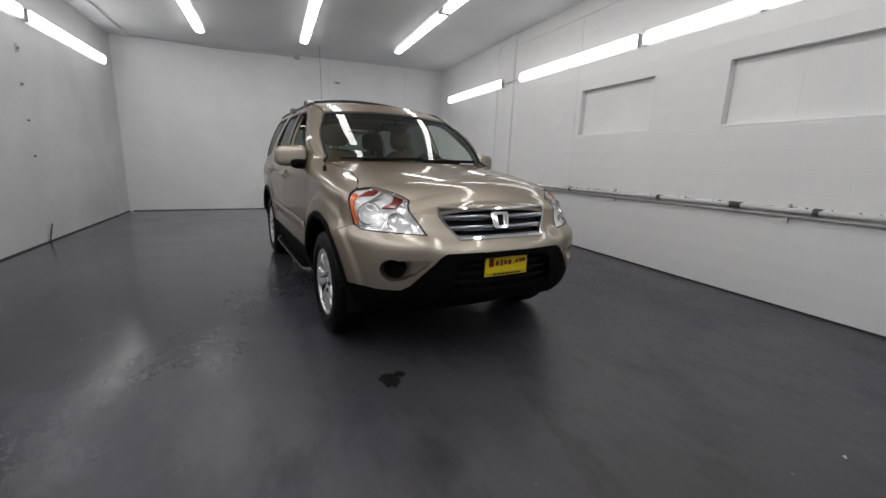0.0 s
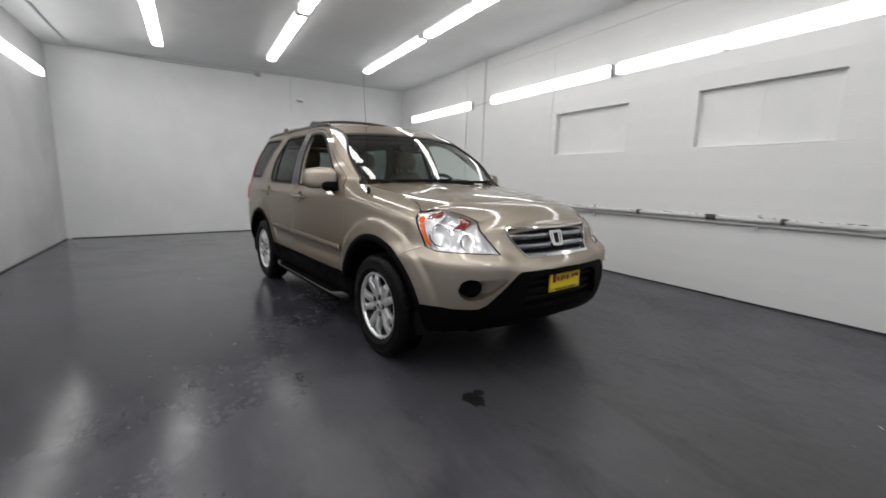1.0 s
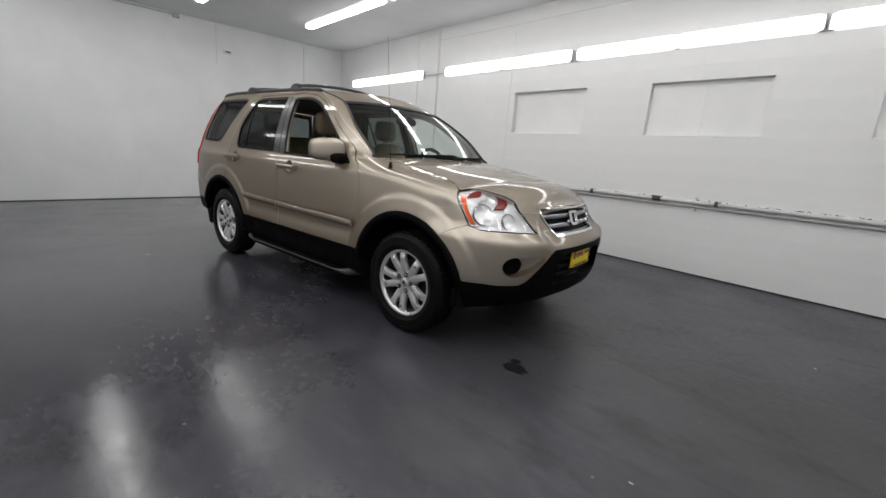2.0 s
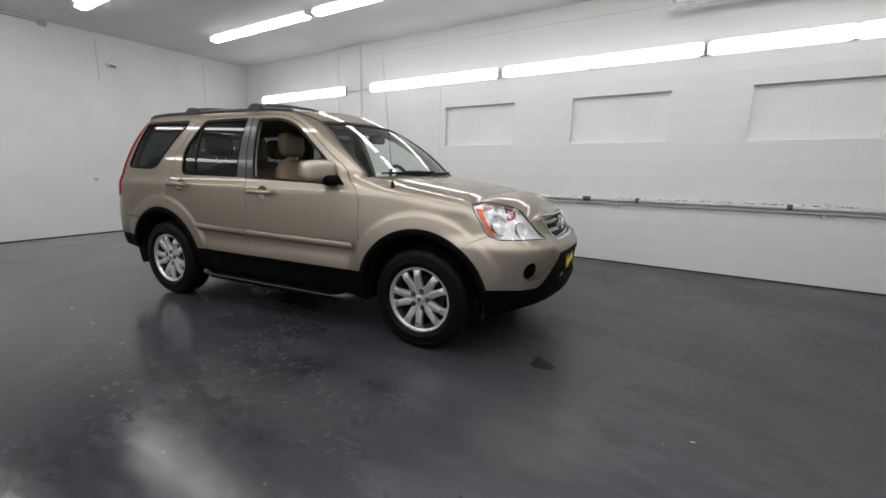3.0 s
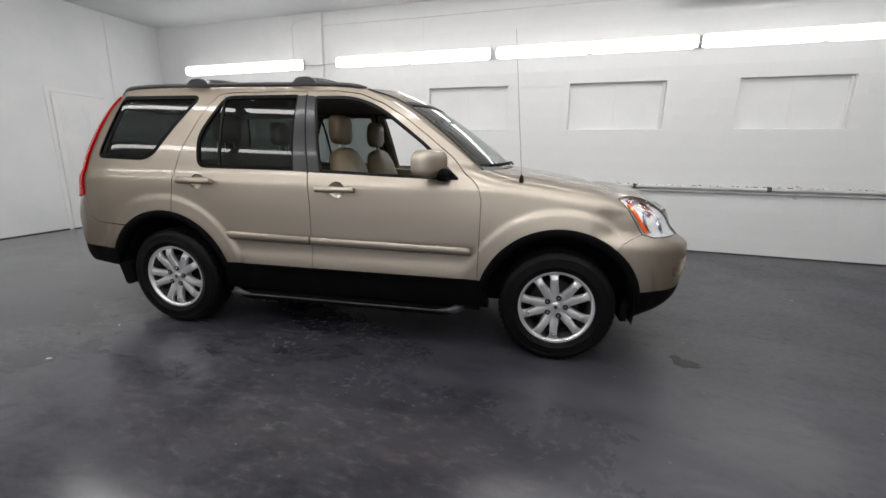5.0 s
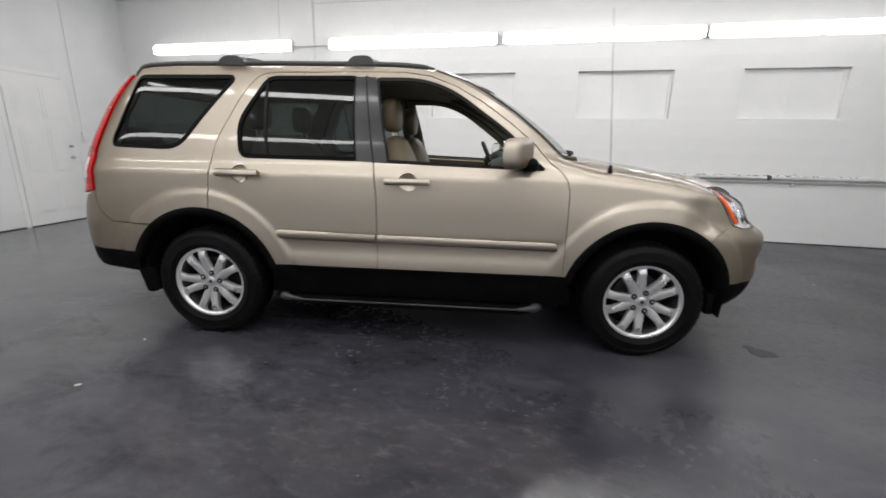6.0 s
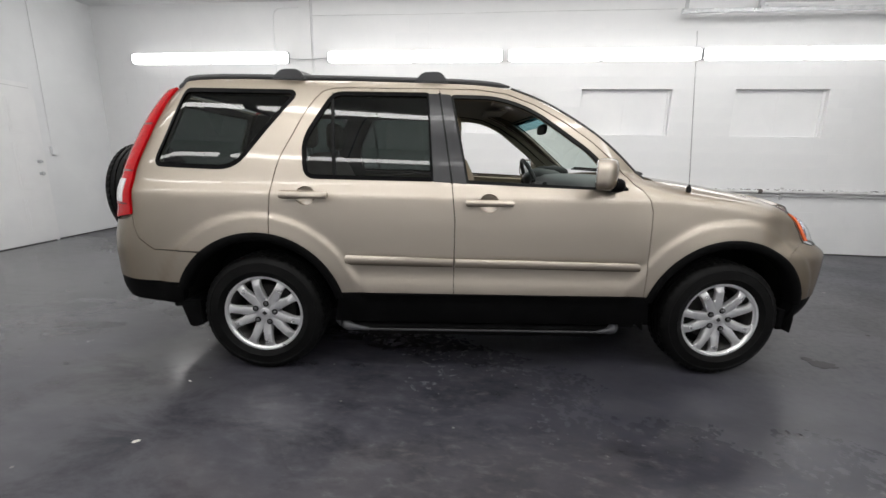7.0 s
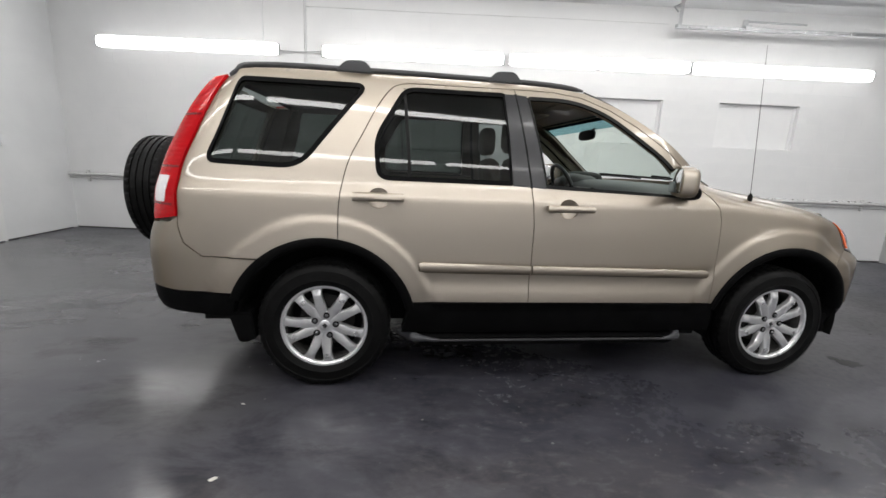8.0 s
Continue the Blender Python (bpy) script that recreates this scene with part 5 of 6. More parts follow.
both("indicator", lambda: patch([(3.026, 0.958), (3.062, 0.955), (3.108, 0.895), (3.155, 0.832), (3.176, 0.804), (3.137, 0.806), (3.108, 0.850), (3.062, 0.910)], off=0.004, lip=0.006, gap=0, step=0.02), AMBER, heads, "amber indicator")


def bowl(u, z, r):
    c, n = on_skin(u, z, -0.058), Vector(body_normal(u, z))
    n = (n + Vector((0.8, 0, 0))).normalized()
    m = Matrix.Translation(c) @ n.to_track_quat("Y", "Z").to_matrix().to_4x4()
    return lathe([(r, 0.032), (r * 0.985, 0.032), (r * 0.85, 0.010), (r * 0.5, -0.015), (0.014, -0.02), (0.012, 0.012), (0.001, 0.02), (0.001, -0.045), (r * 0.6, -0.03), (r, 0.0)], 24, m=m)


both("reflector", lambda: bowl(3.225, 0.88, 0.060), LAMP_BOWL, heads, "round chrome reflector", 40)
both("reflector", lambda: bowl(3.435, 0.838, 0.046), LAMP_BOWL, heads, "round chrome reflector", 40)
def bezel(u, z, r):
    c, n = on_skin(u, z, -0.058), Vector(body_normal(u, z))
    n = (n + Vector((0.8, 0, 0))).normalized()
    m = Matrix.Translation(c) @ n.to_track_quat("Y", "Z").to_matrix().to_4x4()
    return lathe([(r * 1.10, 0.030), (r * 1.02, 0.036), (r * 0.99, 0.034), (r * 0.99, 0.02), (r * 1.10, 0.018)], 28, m=m)


both("bezel", lambda: bezel(3.225, 0.88, 0.060), SATIN_CHROME, heads, "satin ring round the reflector", 40)
both("bezel", lambda: bezel(3.435, 0.838, 0.046), SATIN_CHROME, heads, "satin ring round the reflector", 40)
both("red_reflector", lambda: patch([(3.055, 0.984), (3.125, 0.987), (3.14, 0.960), (3.072, 0.950)], off=-0.005, lip=0.006, gap=0, step=0.02), AMBER_RED, heads, "dark red inner reflector")
both("red_reflector", lambda: patch([(3.275, 0.968), (3.36, 0.950), (3.38, 0.912), (3.30, 0.910)], off=-0.020, lip=0.01, gap=0, step=0.02), AMBER_RED, heads, "dark red inner reflector")

TAIL = TAIL_EDGE + [(-0.865, 0.872), (-0.90, 0.9), (-0.925, 1.13), (-0.92, 1.29), (-0.915, 1.43), (-0.91, 1.575)]
tails = both("tail_light", lambda: patch(TAIL, off=0.012, lip=0.022, gap=0.002), RED_LENS, car, "tall red tail light")
both("lamp_backing", lambda: patch(TAIL, off=-0.016, lip=0.02, gap=-0.012), LINING, tails, "grey beige inner lamp cover")
both("reversing_lamp", lambda: patch(rounded([(-0.79, 0.965, 0.008), (-0.79, 1.085, 0.008), (-0.885, 1.085, 0.008), (-0.872, 0.965, 0.008)]), off=0.015, lip=0.006, gap=0), WHITE_LENS, tails, "clear reversing lamp")
for z in (0.952, 1.125, 1.375):
    both("lens_seam", lambda: patch([(-0.745, z), (-0.745, z + 0.009), (-0.90, z + 0.009), (-0.90, z)], off=0.0132, lip=0.004, gap=0, step=0.03), RED_DARK, tails)
gate = [(-0.925, 0.90), (-0.93, 1.58), (U_TAIL, 1.60)]
gate = gate + [(2 * U_TAIL - u, z) for u, z in gate[::-1]] + [(2 * U_TAIL + 0.925, 0.868), (U_TAIL, 0.868), (-0.925, 0.868)]
REAR_SCREEN = rounded([(-1.0, 1.15, 0.04), (-0.99, 1.53, 0.05), (2 * U_TAIL + 0.99, 1.53, 0.05), (2 * U_TAIL + 1.0, 1.15, 0.04)])
tailgate = part("tailgate", patch(gate, [REAR_SCREEN], lip=0.03, step=0.05), PAINT, car, smooth=35)
part("rear_window", patch(REAR_SCREEN, off=-0.006, lip=0.004, gap=-0.004, step=0.05), PRIVACY, tailgate, "dark tinted glass", 40)
part("roof_trailing_edge", strip_grid([[roof_point(u, z, a) + Vector((s, 0, d)) for a in lanes] for u, z, s, d in ((-0.60, 1.60, 0.0, -0.004), (-0.66, 1.60, -0.03, -0.012), (-0.78, 1.585, 0.0, -0.01))], 0.02), TRIM, car, "dark roof edge trim", 40)

# grille
GRILLE = mirrored([(3.775, 0.736), (U_NOSE, 0.736)]) + mirrored([(3.652, 0.908), (U_NOSE, 0.908)])[::-1]
grille = part("grille", patch(GRILLE, off=-0.045, lip=0.01, gap=0), BLACK, car, "black grille with chrome bars", 35)
inner = shrunk(GRILLE, 0.013)
part("grille_frame", patch(GRILLE, [inner], off=0.004, lip=0.04, gap=0, step=0.03), CHROME, grille, "chrome grille surround", 35)
for z0, z1, u0 in ((0.838, 0.878, 3.685), (0.782, 0.820, 3.725), (0.750, 0.768, 3.77)):
    p = mirrored([(u0 + 0.02, z0), (U_NOSE, z0)]) + mirrored([(u0, z1), (U_NOSE, z1)])[::-1]
    part("grille_bar", bulged(p, z0, z1, -0.03, -0.006, 0.02), SATIN_CHROME, grille, "chrome bar", 35)
badge = rounded([(U_NOSE - 0.066, 0.880, 0.02), (U_NOSE + 0.066, 0.880, 0.02), (U_NOSE + 0.052, 0.786, 0.02), (U_NOSE - 0.052, 0.786, 0.02)])
b = part("badge", patch(badge, [shrunk(badge, 0.016)], off=0.008, lip=0.03, gap=0, step=0.02), CHROME, grille, "chrome badge", 35)
part("badge_back", patch(shrunk(badge, 0.014), off=-0.004, lip=0.01, gap=0, step=0.02), BLACK, b)
for s in (-1, 1):
    part("badge_bar", patch([(U_NOSE + s * 0.018, 0.797), (U_NOSE + s * 0.034, 0.797), (U_NOSE + s * 0.042, 0.868), (U_NOSE + s * 0.024, 0.868)], off=0.006, lip=0.01, gap=0, step=0.02), CHROME, b)

# number plate
plate = part("licence_plate", box(3.493, 3.505, -0.152, 0.152, 0.520, 0.675, 0.002), YELLOW, car, "yellow dealer plate with dark red script")
plate.matrix_basis = pose(-0.045, 0, 0)
part("plate_frame", merge(box(3.500, 3.508, -0.150, 0.150, 0.652, 0.673), box(3.500, 3.508, -0.150, 0.150, 0.522, 0.543)), DARK_YELLOW, plate, "dark printed border")
for k, (y, w, h, d) in enumerate(((-0.112, 0.034, 0.052, 0.006), (-0.072, 0.026, 0.028, 0.0), (-0.040, 0.02, 0.034, 0.0), (-0.012, 0.022, 0.026, 0.002), (0.020, 0.026, 0.028, 0.0), (0.048, 0.008, 0.01, -0.008), (0.072, 0.02, 0.022, 0.004), (0.098, 0.02, 0.022, 0.006), (0.124, 0.026, 0.022, 0.008))):
    part("script_bar", box(3.504, 3.5065, y - w / 2, y + w / 2, 0.597 + d - h / 2, 0.597 + d + h / 2, 0.001, m=Matrix()), DARK_RED, plate)
for k in range(7):
    for z in (0.6625, 0.5325):
        part("border_bar", box(3.507, 3.5095, -0.098 + k * 0.03, -0.078 + k * 0.03, z - 0.005, z + 0.005), BLACK, plate)


# door mirrors
MIRROR_TURN = Matrix.Translation((1.89, -0.83, 0)) @ pose(0, 0, 0, 0, 0, -20) @ Matrix.Translation((-1.89, 0.87, 0))


def mirror_shell():
    bm = blob((0.062, 0.125, 0.080), (1.868, -0.965, 1.165), 3.5, 32, 24)
    for v in bm.verts:
        t = (v.co.y + 0.84) / -0.25
        v.co.z += 0.012 * (1 - t) - 0.006
        v.co.x += 0.03 * (1 - t)
        if v.co.x < 1.84:
            v.co.x = 1.84
    bm.transform(MIRROR_TURN)
    return bm


mirrors = both("door_mirror", mirror_shell, PAINT, front_doors, "beige door mirror")
both("mirror_glass", lambda: box(1.836, 1.842, -1.06, -0.88, 1.105, 1.23, 0.002, m=MIRROR_TURN), MIRROR, mirrors, "mirror glass")
both("mirror_foot", lambda: blob((0.045, 0.075, 0.038), (1.925, -0.86, 1.105), 3.0, 16, 10), PLASTIC, mirrors, "black mirror foot")

# aerial
foot = on_skin(2.375, 1.098)
mast = part("aerial", tube([(2.375, -0.785, 1.10), (2.30, -0.785, 1.89)], [0.0016, 0.0009], 6), BLACK, car, "thin black whip aerial", 60)
part("aerial_foot", merge(lathe([(0.013, 0.0), (0.011, 0.012), (0.005, 0.024), (0.001, 0.026), (0.001, -0.02), (0.013, -0.02)], 16, m=Matrix.Translation((2.375, -0.785, 1.088)) @ pose(0, 0, 0, 90, 0, 0)), bmesh.new()), BLACK, mast, smooth=40)


# wheels
def tyre():
    """A road tyre: four grooves round it, and blocks cut across the shoulders and ribs."""
    r = 0.343
    prof = [(0.212, -0.085), (0.225, -0.098), (0.250, -0.106), (0.253, -0.109), (0.257, -0.1075), (0.285, -0.1065), (0.297, -0.104), (0.300, -0.106), (0.305, -0.103), (0.322, -0.096), (0.336, -0.083), (0.3405, -0.072)]
    for y in (-0.052, -0.018, 0.018, 0.052):
        prof += [(r - 0.001 - 0.06 * y * y, y - 0.006), (r - 0.010, y - 0.0045), (r - 0.010, y + 0.0045), (r - 0.001 - 0.06 * y * y, y + 0.006)]
    prof += [(0.3405, 0.072), (0.336, 0.083), (0.322, 0.096), (0.295, 0.104), (0.26, 0.106), (0.225, 0.098), (0.212, 0.085)]
    own = bmesh.new()
    sides = 150
    rings = []
    for rad, y in prof:
        ring = []
        for k in range(sides):
            cut = 0.0
            if rad > 0.33 and rad != r - 0.010:
                shift = 1 if abs(y) < 0.03 else 0
                if (k + shift + (1 if y > 0 else 0)) % 3 == 0:
                    cut = 0.0065 if abs(y) > 0.05 else 0.0035
            t = 2 * math.pi * (k + 8 * y) / sides
            ring.append(own.verts.new(((rad - cut) * math.cos(t), y, (rad - cut) * math.sin(t))))
        rings.append(ring)
    for p, q in zip(rings, rings[1:] + rings[:1]):
        for k in range(sides):
            own.faces.new((p[k], p[(k + 1) % sides], q[(k + 1) % sides], q[k]))
    return own


def rim():
    """The alloy wheel; its face looks along -y."""
    bm = lathe([(0.227, -0.088), (0.223, -0.095), (0.212, -0.094), (0.205, -0.088), (0.202, -0.078), (0.206, -0.070), (0.222, -0.078)], 72)
    lathe([(0.001, -0.075), (0.03, -0.078), (0.066, -0.080), (0.077, -0.074), (0.080, -0.055), (0.080, -0.03), (0.001, -0.03)], 40, bm=bm)
    return bm


def barrel():
    return lathe([(0.206, -0.072), (0.200, -0.05), (0.195, 0.06), (0.21, 0.085), (0.205, 0.088), (0.188, 0.06), (0.190, -0.04), (0.198, -0.07)], 48)


def spoke(s):
    """One spoke of a pair, the one at 12 o'clock."""
    own = bmesh.new()
    rings = []
    for r, off, w, y, d in ((0.045, 15.0, 0.018, -0.077, 0.03), (0.078, 14.5, 0.0255, -0.079, 0.03), (0.095, 14.0, 0.0264, -0.082, 0.03), (0.112, 13.8, 0.0262, -0.086, 0.03), (0.130, 14.0, 0.0240, -0.089, 0.029), (0.150, 14.3, 0.0230, -0.092, 0.028), (0.168, 14.5, 0.0228, -0.094, 0.026), (0.177, 14.5, 0.0232, -0.092, 0.024), (0.191, 14.5, 0.0258, -0.085, 0.016), (0.201, 14.5, 0.033, -0.081, 0.012), (0.212, 14.5, 0.045, -0.080, 0.010)):
        a = radians(90 + s * off)
        c, t = Vector((r * math.cos(a), 0, r * math.sin(a))), Vector((-math.sin(a), 0, math.cos(a)))
        rings.append([own.verts.new(c + t * (w * p) + Vector((0, y + q, 0))) for p, q in ((-1, d), (-1, 0.008), (-0.86, 0.001), (-0.45, -0.003), (0.45, -0.003), (0.86, 0.001), (1, 0.008), (1, d))])
    for a, b in zip(rings, rings[1:]):
        for i in range(8):
            own.faces.new((a[i], a[(i + 1) % 8], b[(i + 1) % 8], b[i]))
    own.faces.new(rings[0])
    own.faces.new(rings[-1][::-1])
    return own


rim_mesh = None
for x in (0.0, 2.62):
    for s in (1, -1):
        m = Matrix.Translation((x, -0.767 * s, 0.343)) @ pose(0, 0, 0, 0, 51 if x else 46, 0 if s > 0 else 180)
        if rim_mesh is None:
            w = part("wheel", rim(), ALLOY, car, "silver ten-spoke alloy wheel", 35)
            tyre_part = part("tyre", tyre(), RUBBER, w, "black rubber tyre", 40)
            part("barrel", barrel(), DUSTY_SHADED, w, "dusty inner rim, darkened for shade", 40)
            part("brake_disc", lathe([(0.03, 0.01), (0.145, 0.01), (0.145, 0.03), (0.03, 0.03)], 40), DUSTY_SHADED, w, "dusty brake disc, darkened for shade", 40)
            part("brake_drum", lathe([(0.001, 0.035), (0.188, 0.035), (0.188, 0.05), (0.001, 0.05)], 32), BLACK, w)
            part("hub_cap", lathe([(0.001, -0.0835), (0.024, -0.0825), (0.029, -0.079), (0.029, -0.07), (0.001, -0.07)], 24), ALLOY, w, smooth=40)
            part("hub_badge", box(-0.011, 0.011, -0.0845, -0.0825, -0.010, 0.010, 0.0008), DARK_GREY, w)
            for k in range(5):
                a = radians(90 + 72 * k + 36)
                px, pz = 0.0572 * math.cos(a), 0.0572 * math.sin(a)
                # raised black disc that stands for the shade in the nut's recess
                part("lug_shade_disc", lathe([(0.001, -0.0838), (0.0165, -0.0838), (0.0165, -0.078), (0.001, -0.078)], 16, m=Matrix.Translation((px, 0, pz))), BLACK, w, smooth=40)
                part("lug_nut", lathe([(0.001, -0.093), (0.007, -0.092), (0.0105, -0.087), (0.0105, -0.07), (0.001, -0.07)], 6, m=Matrix.Translation((px, 0, pz))), STEEL, w)
            part("valve", tube([(0.16, -0.05, 0.085), (0.155, -0.085, 0.082)], 0.004, 6), BLACK, w)
            for s2 in (-1, 1):
                one = part("spoke", spoke(s2), ALLOY, w, smooth=30)
                for k in range(1, 5):
                    again = new("spoke", one.data)
                    again.parent = w
                    again.matrix_basis = pose(0, 0, 0, 0, -72 * k, 0)
            w.matrix_basis = m
            rim_mesh = w
        else:
            copy_thing(rim_mesh, m)
    for s in (1, -1):
        liner = [[(x + 0.44 * math.cos(radians(a)), -s * y, 0.343 + 0.44 * math.sin(radians(a))) for y in (0.845, 0.5)] for a in range(-10, 191, 10)]
        part("wheel_well", strip_grid(liner), BLACK, car, smooth=40)
        part("well_wall", prism([(x + 0.44 * math.cos(radians(a)), 0.343 + 0.44 * math.sin(radians(a))) for a in range(-10, 191, 10)], 0.01, Matrix.Translation((0, -s * 0.5, 0)) @ pose(0, 0, 0, 90, 0, 0)), BLACK, car)
spare = part("spare_wheel", lathe([(0.001, -0.03), (0.2, -0.03), (0.2, 0.05), (0.001, 0.05)], 40, m=Matrix.Translation((-1.085, -0.06, 0.955)) @ pose(0, 0, 0, 0, 0, 90)), PAINT, car, "spare wheel on the tailgate", 40)
part("carrier", box(-1.16, -0.86, -0.19, 0.05, 0.84, 1.07, 0.01), BLACK, spare, "black spare wheel carrier")
own = tyre()
own.transform(Matrix.Translation((-1.085, -0.06, 0.955)) @ pose(0, 0, 0, 0, 0, 90))
part("tyre", own, RUBBER, spare, "black spare tyre", 40)

# underside and bulkheads
part("underbody", merge(box(-0.75, 3.15, -0.50, 0.50, 0.24, 0.40, 0.01), box(0.46, 2.16, -0.80, 0.80, 0.26, 0.42, 0.01)), BLACK, car, "black underbody")
part("engine_bulk", box(2.22, 3.12, -0.48, 0.48, 0.40, 0.92, 0.02), BLACK, car)
part("bulkhead", box(2.14, 2.2, -0.74, 0.74, 0.40, 1.05), BLACK, car)
part("boot_floor", box(-0.80, 0.30, -0.49, 0.49, 0.40, 0.80, 0.01), CARPET, car, "grey carpet")

# cabin
both("door_trim", lambda: patch([(0.50, 0.44), (0.46, 0.90), (0.30, 1.10), (1.04, 1.105), (1.04, 0.44)], off=-0.075, lip=-0.05, gap=0, step=0.06), BEIGE, rear_doors, "beige door lining")
both("door_trim", lambda: patch([(1.11, 0.44), (1.11, 1.10), (1.88, 1.078), (2.10, 1.06), (2.10, 0.44)], off=-0.075, lip=-0.05, gap=0, step=0.06), BEIGE, front_doors, "beige door lining")
both("pillar_lining", lambda: patch(outline, [QUARTER_GLASS], off=-0.04, lip=0.004, gap=0.004, step=0.05), LINING, car, "grey beige pillar lining")
both("window_lining", lambda: patch(rear_outline, [shrunk(REAR_GLASS, -0.004)], off=-0.035, lip=0.004, gap=0.01, step=0.05), LINING, rear_doors)
both("window_lining", lambda: patch(front_outline, [shrunk(FRONT_GLASS, -0.004)], off=-0.035, lip=0.004, gap=0.01, step=0.05), LINING, front_doors)


def seat(x, y, wide, name, label):
    base = part(name, blob((0.27, wide, 0.10), (x + 0.28, y, 0.66), 3.4), LEATHER, car, label, 50)
    lean = pose(0, 0, 0, 0, -17, 0)
    part("backrest", blob((0.085, wide * 0.96, 0.33), (x, y, 0.94), 3.2, m=lean), LEATHER, base, smooth=50)
    part("plinth", box(x + 0.05, x + 0.5, y - wide * 0.8, y + wide * 0.8, 0.42, 0.6, 0.02), BLACK, base)
    rests = (y,) if wide < 0.4 else (y - 0.36, y + 0.36)
    for yy in rests:
        rest = part("headrest", blob((0.052, 0.13, 0.105), (x - 0.105, yy, 1.385), 3.8), LEATHER, base, smooth=50)
        for d in (-0.05, 0.05):
            part("stem", tube([(x - 0.085, yy + d, 1.20), (x - 0.1, yy + d, 1.32)], 0.006, 8), CHROME_DULL, rest)
    return base


seat(1.175, -0.36, 0.25, "front_seat", "beige leather front seat")
seat(1.175, 0.36, 0.25, "front_seat", "beige leather front seat")
seat(0.24, 0.0, 0.60, "rear_seat", "beige leather rear bench")
part("console", box(1.35, 2.0, -0.1, 0.1, 0.42, 0.72, 0.03), LINING, car)
dash = part("dashboard", merge(blob((0.30, 0.70, 0.15), (2.02, 0, 0.985), 4.0, 28, 14), blob((0.12, 0.20, 0.075), (1.86, 0.36, 1.10), 2.8)), DASH, car, "dark grey dashboard", 50)
part("instrument_hood", blob((0.13, 0.19, 0.055), (1.91, 0.39, 1.135), 2.8), BLACK, dash, "black instrument hood", 50)
for y in (-0.60, -0.17, 0.17, 0.60):
    vent = part("air_vent", lathe([(0.05, 0.0), (0.05, 0.012), (0.041, 0.016), (0.038, 0.004), (0.001, 0.002), (0.001, -0.01), (0.05, -0.01)], 24, m=Matrix.Translation((1.735, y, 1.035)) @ pose(0, 0, 0, 0, 0, 90)), BLACK, dash, "round black air vent", 40)
    for k in (-1, 0, 1):
        part("vane", box(1.722, 1.728, y - 0.036, y + 0.036, 1.033 + k * 0.02, 1.037 + k * 0.02), DARK_GREY, vent)
part("dash_trim", box(1.722, 1.74, -0.66, 0.66, 0.955, 0.972, 0.004), LINING, dash, "beige dash trim strip")
part("centre_stack", box(1.72, 1.86, -0.14, 0.14, 0.70, 1.08, 0.02), DARK_GREY, dash)
wheel_m = Matrix.Translation((1.755, 0.40, 1.062)) @ pose(0, 0, 0, 0, -25, 0)
ring = [wheel_m @ Vector((0, 0.185 * math.cos(2 * math.pi * k / 28), 0.185 * math.sin(2 * math.pi * k / 28))) for k in range(28)]
sw = part("steering_wheel", tube(ring, 0.017, 10, True), DARK_GREY, dash, "dark leather steering wheel", 60)
own = merge(blob((0.055, 0.095, 0.08), (0.0, 0, 0), 2.8), blob((0.12, 0.055, 0.055), (0.13, 0, 0), 2.6))
for a in (0, 180, 270):
    tube([(0, 0, 0), (0, 0.18 * math.cos(radians(a)), 0.18 * math.sin(radians(a)))], 0.013, 6, bm=own)
own.transform(wheel_m)
part("steering_hub", own, DARK_GREY, sw, smooth=50)
rv = part("rear_view_mirror", blob((0.016, 0.125, 0.036), (1.725, 0.0, 1.448), 3.2), BLACK, car, "black rear-view mirror", 50)
part("stalk", tube([(1.735, 0, 1.465), (1.78, 0, 1.50)], 0.008, 6), BLACK, rv)
for s in (-1, 1):
    part("sun_visor", box(1.33, 1.49, s * 0.34 - 0.18, s * 0.34 + 0.18, 1.583, 1.595, 0.004), HEADLINER, car, "pale folded sun visor")

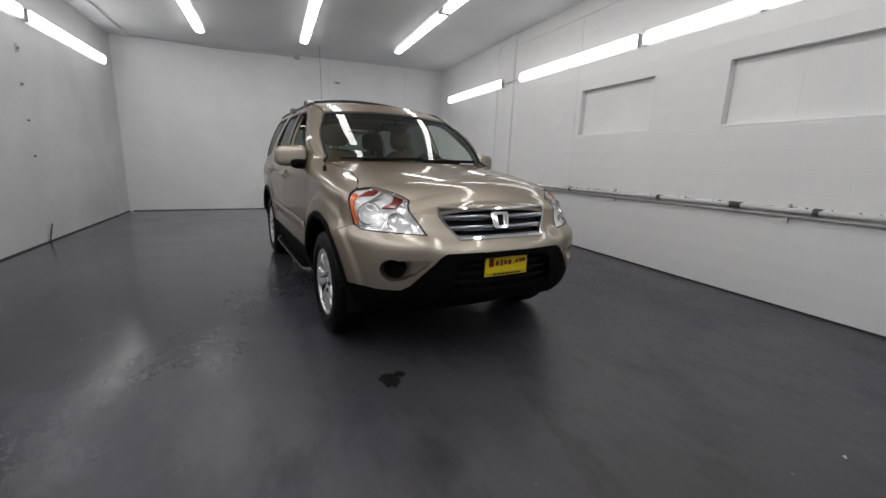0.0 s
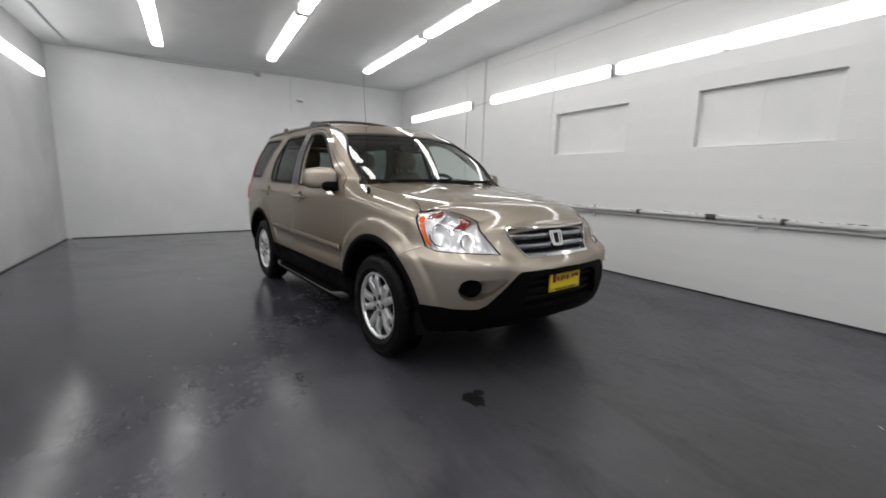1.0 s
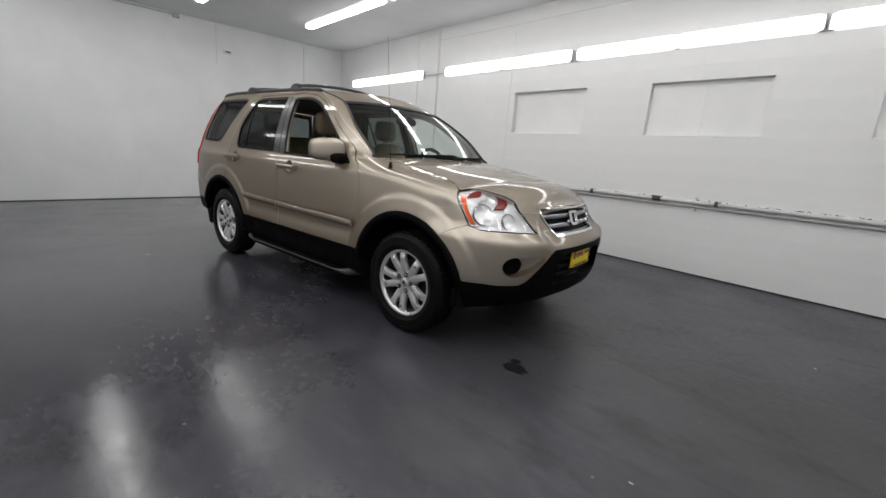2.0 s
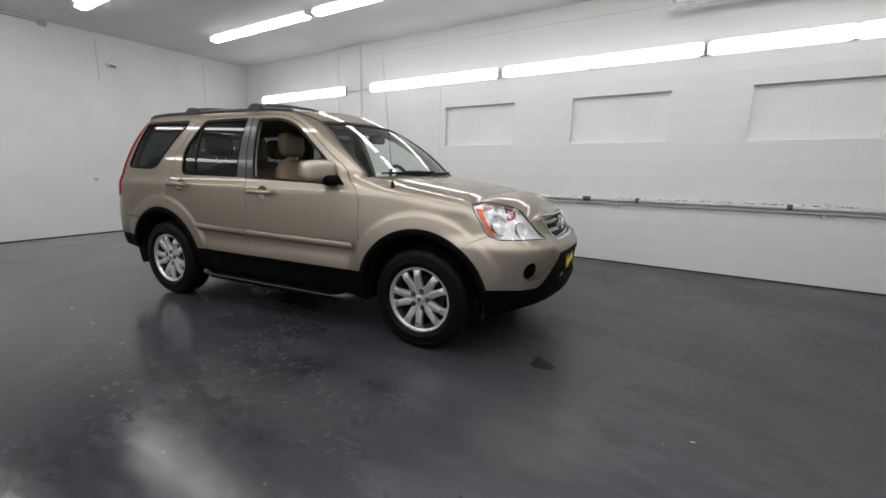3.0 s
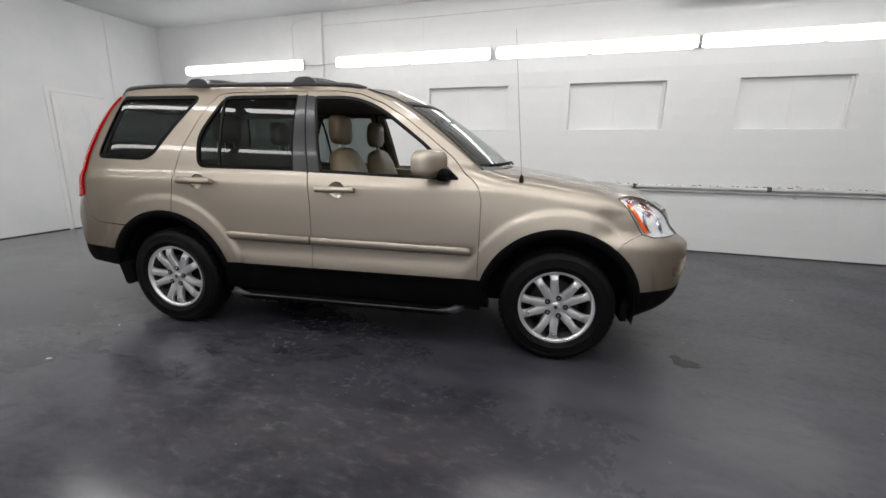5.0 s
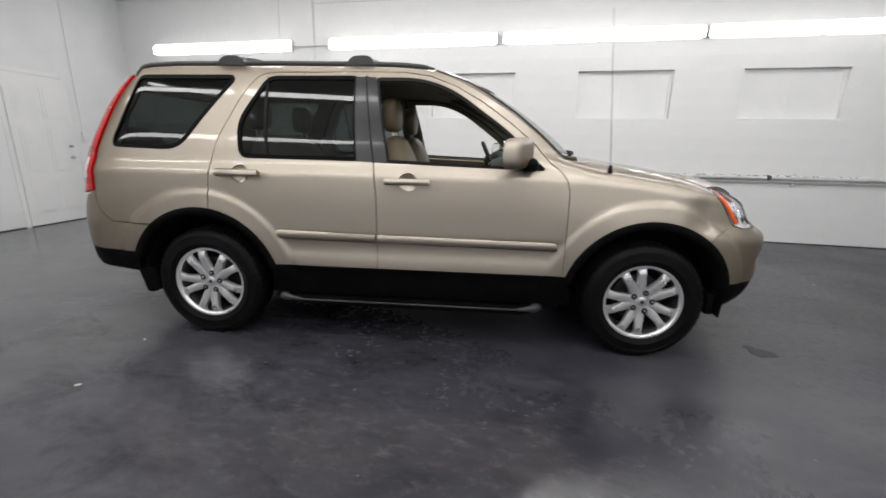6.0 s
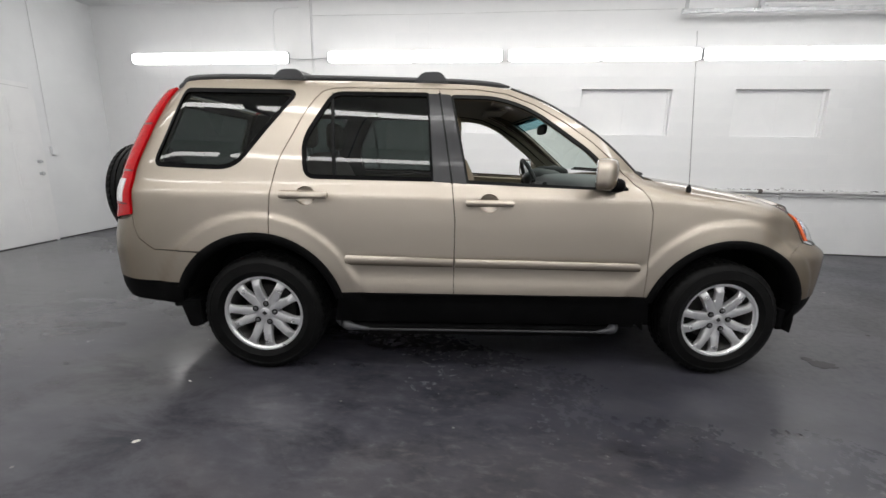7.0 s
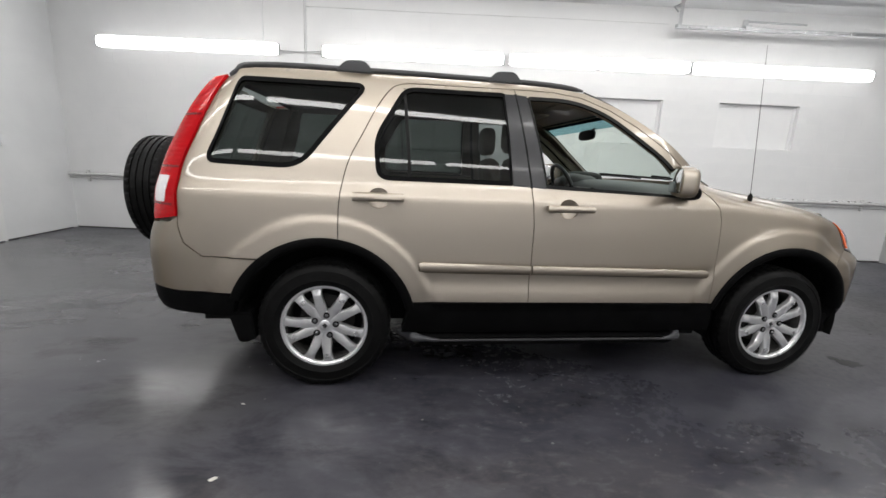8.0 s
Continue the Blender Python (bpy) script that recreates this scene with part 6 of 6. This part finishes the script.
# ---- the blocks of the windowed wall ----
def cut_out(rect, hole):
    """What is left of a rectangle (x0, x1, z0, z1) round a hole."""
    x0, x1, z0, z1 = rect
    a, b, c, d = hole
    if x1 <= a or x0 >= b or z1 <= c or z0 >= d:
        return [rect]
    left = [(x0, x1, z0, min(z1, c)), (x0, x1, max(z0, d), z1), (x0, a, max(z0, c), min(z1, d)), (b, x1, max(z0, c), min(z1, d))]
    return [q for q in left if q[1] - q[0] > 0.02 and q[3] - q[2] > 0.02]


def block_shape(w, h):
    """The painted face of a block, a little proud of its joints, with eased edges."""
    pts = []
    for e, y in ((0.0, 0.001), (0.0, -0.0004), (0.004, -0.0013)):
        pts += [(-w / 2 + e, y, -h / 2 + e), (w / 2 - e, y, -h / 2 + e), (w / 2 - e, y, h / 2 - e), (-w / 2 + e, y, h / 2 - e)]
    faces = [(8, 9, 10, 11)]
    for r in (0, 4):
        faces += [(r + k, r + (k + 1) % 4, r + 4 + (k + 1) % 4, r + 4 + k) for k in range(4)]
    return pts, faces


COURSE, LONG = 0.2, 0.4
shapes, rest_points, rest_faces = {}, [], []
for row in range(17):
    for col in range(32):
        x0 = -5.0 + col * LONG - (row % 2) * LONG / 2
        pieces = [(max(x0, -5.0), min(x0 + LONG, FRONT_X), row * COURSE, (row + 1) * COURSE)]
        for a, b in WIN:
            pieces = [q for p in pieces for q in cut_out(p, (a, b, WIN_Z[0], WIN_Z[1]))]
        for p in pieces:
            w, h = round(p[1] - p[0] - 0.0005, 4), round(p[3] - p[2] - 0.0015, 4)
            if w < 0.02 or h < 0.015:
                continue
            at = Vector(((p[0] + p[1]) / 2, WALL_Y, (p[2] + p[3]) / 2))
            pts, faces = block_shape(w, h)
            if -0.2 < at.x < 5.9:
                if (w, h) not in shapes:
                    me = bpy.data.meshes.new("block")
                    me.from_pydata(pts, [], faces)
                    me.materials.append(BLOCK)
                    shapes[(w, h)] = me
                block = new("block", shapes[(w, h)])
                block.parent = windowed
                block.location = at
            else:
                n = len(rest_points)
                rest_points += [tuple(Vector(q) + at) for q in pts]
                rest_faces += [tuple(n + k for k in f) for f in faces]
me = bpy.data.meshes.new("far_blocks")
me.from_pydata(rest_points, [], rest_faces)
me.materials.append(BLOCK)
far = new("far_blocks", me)
far.parent = windowed
tagged(far, "white painted concrete blocks", kind="stuff")
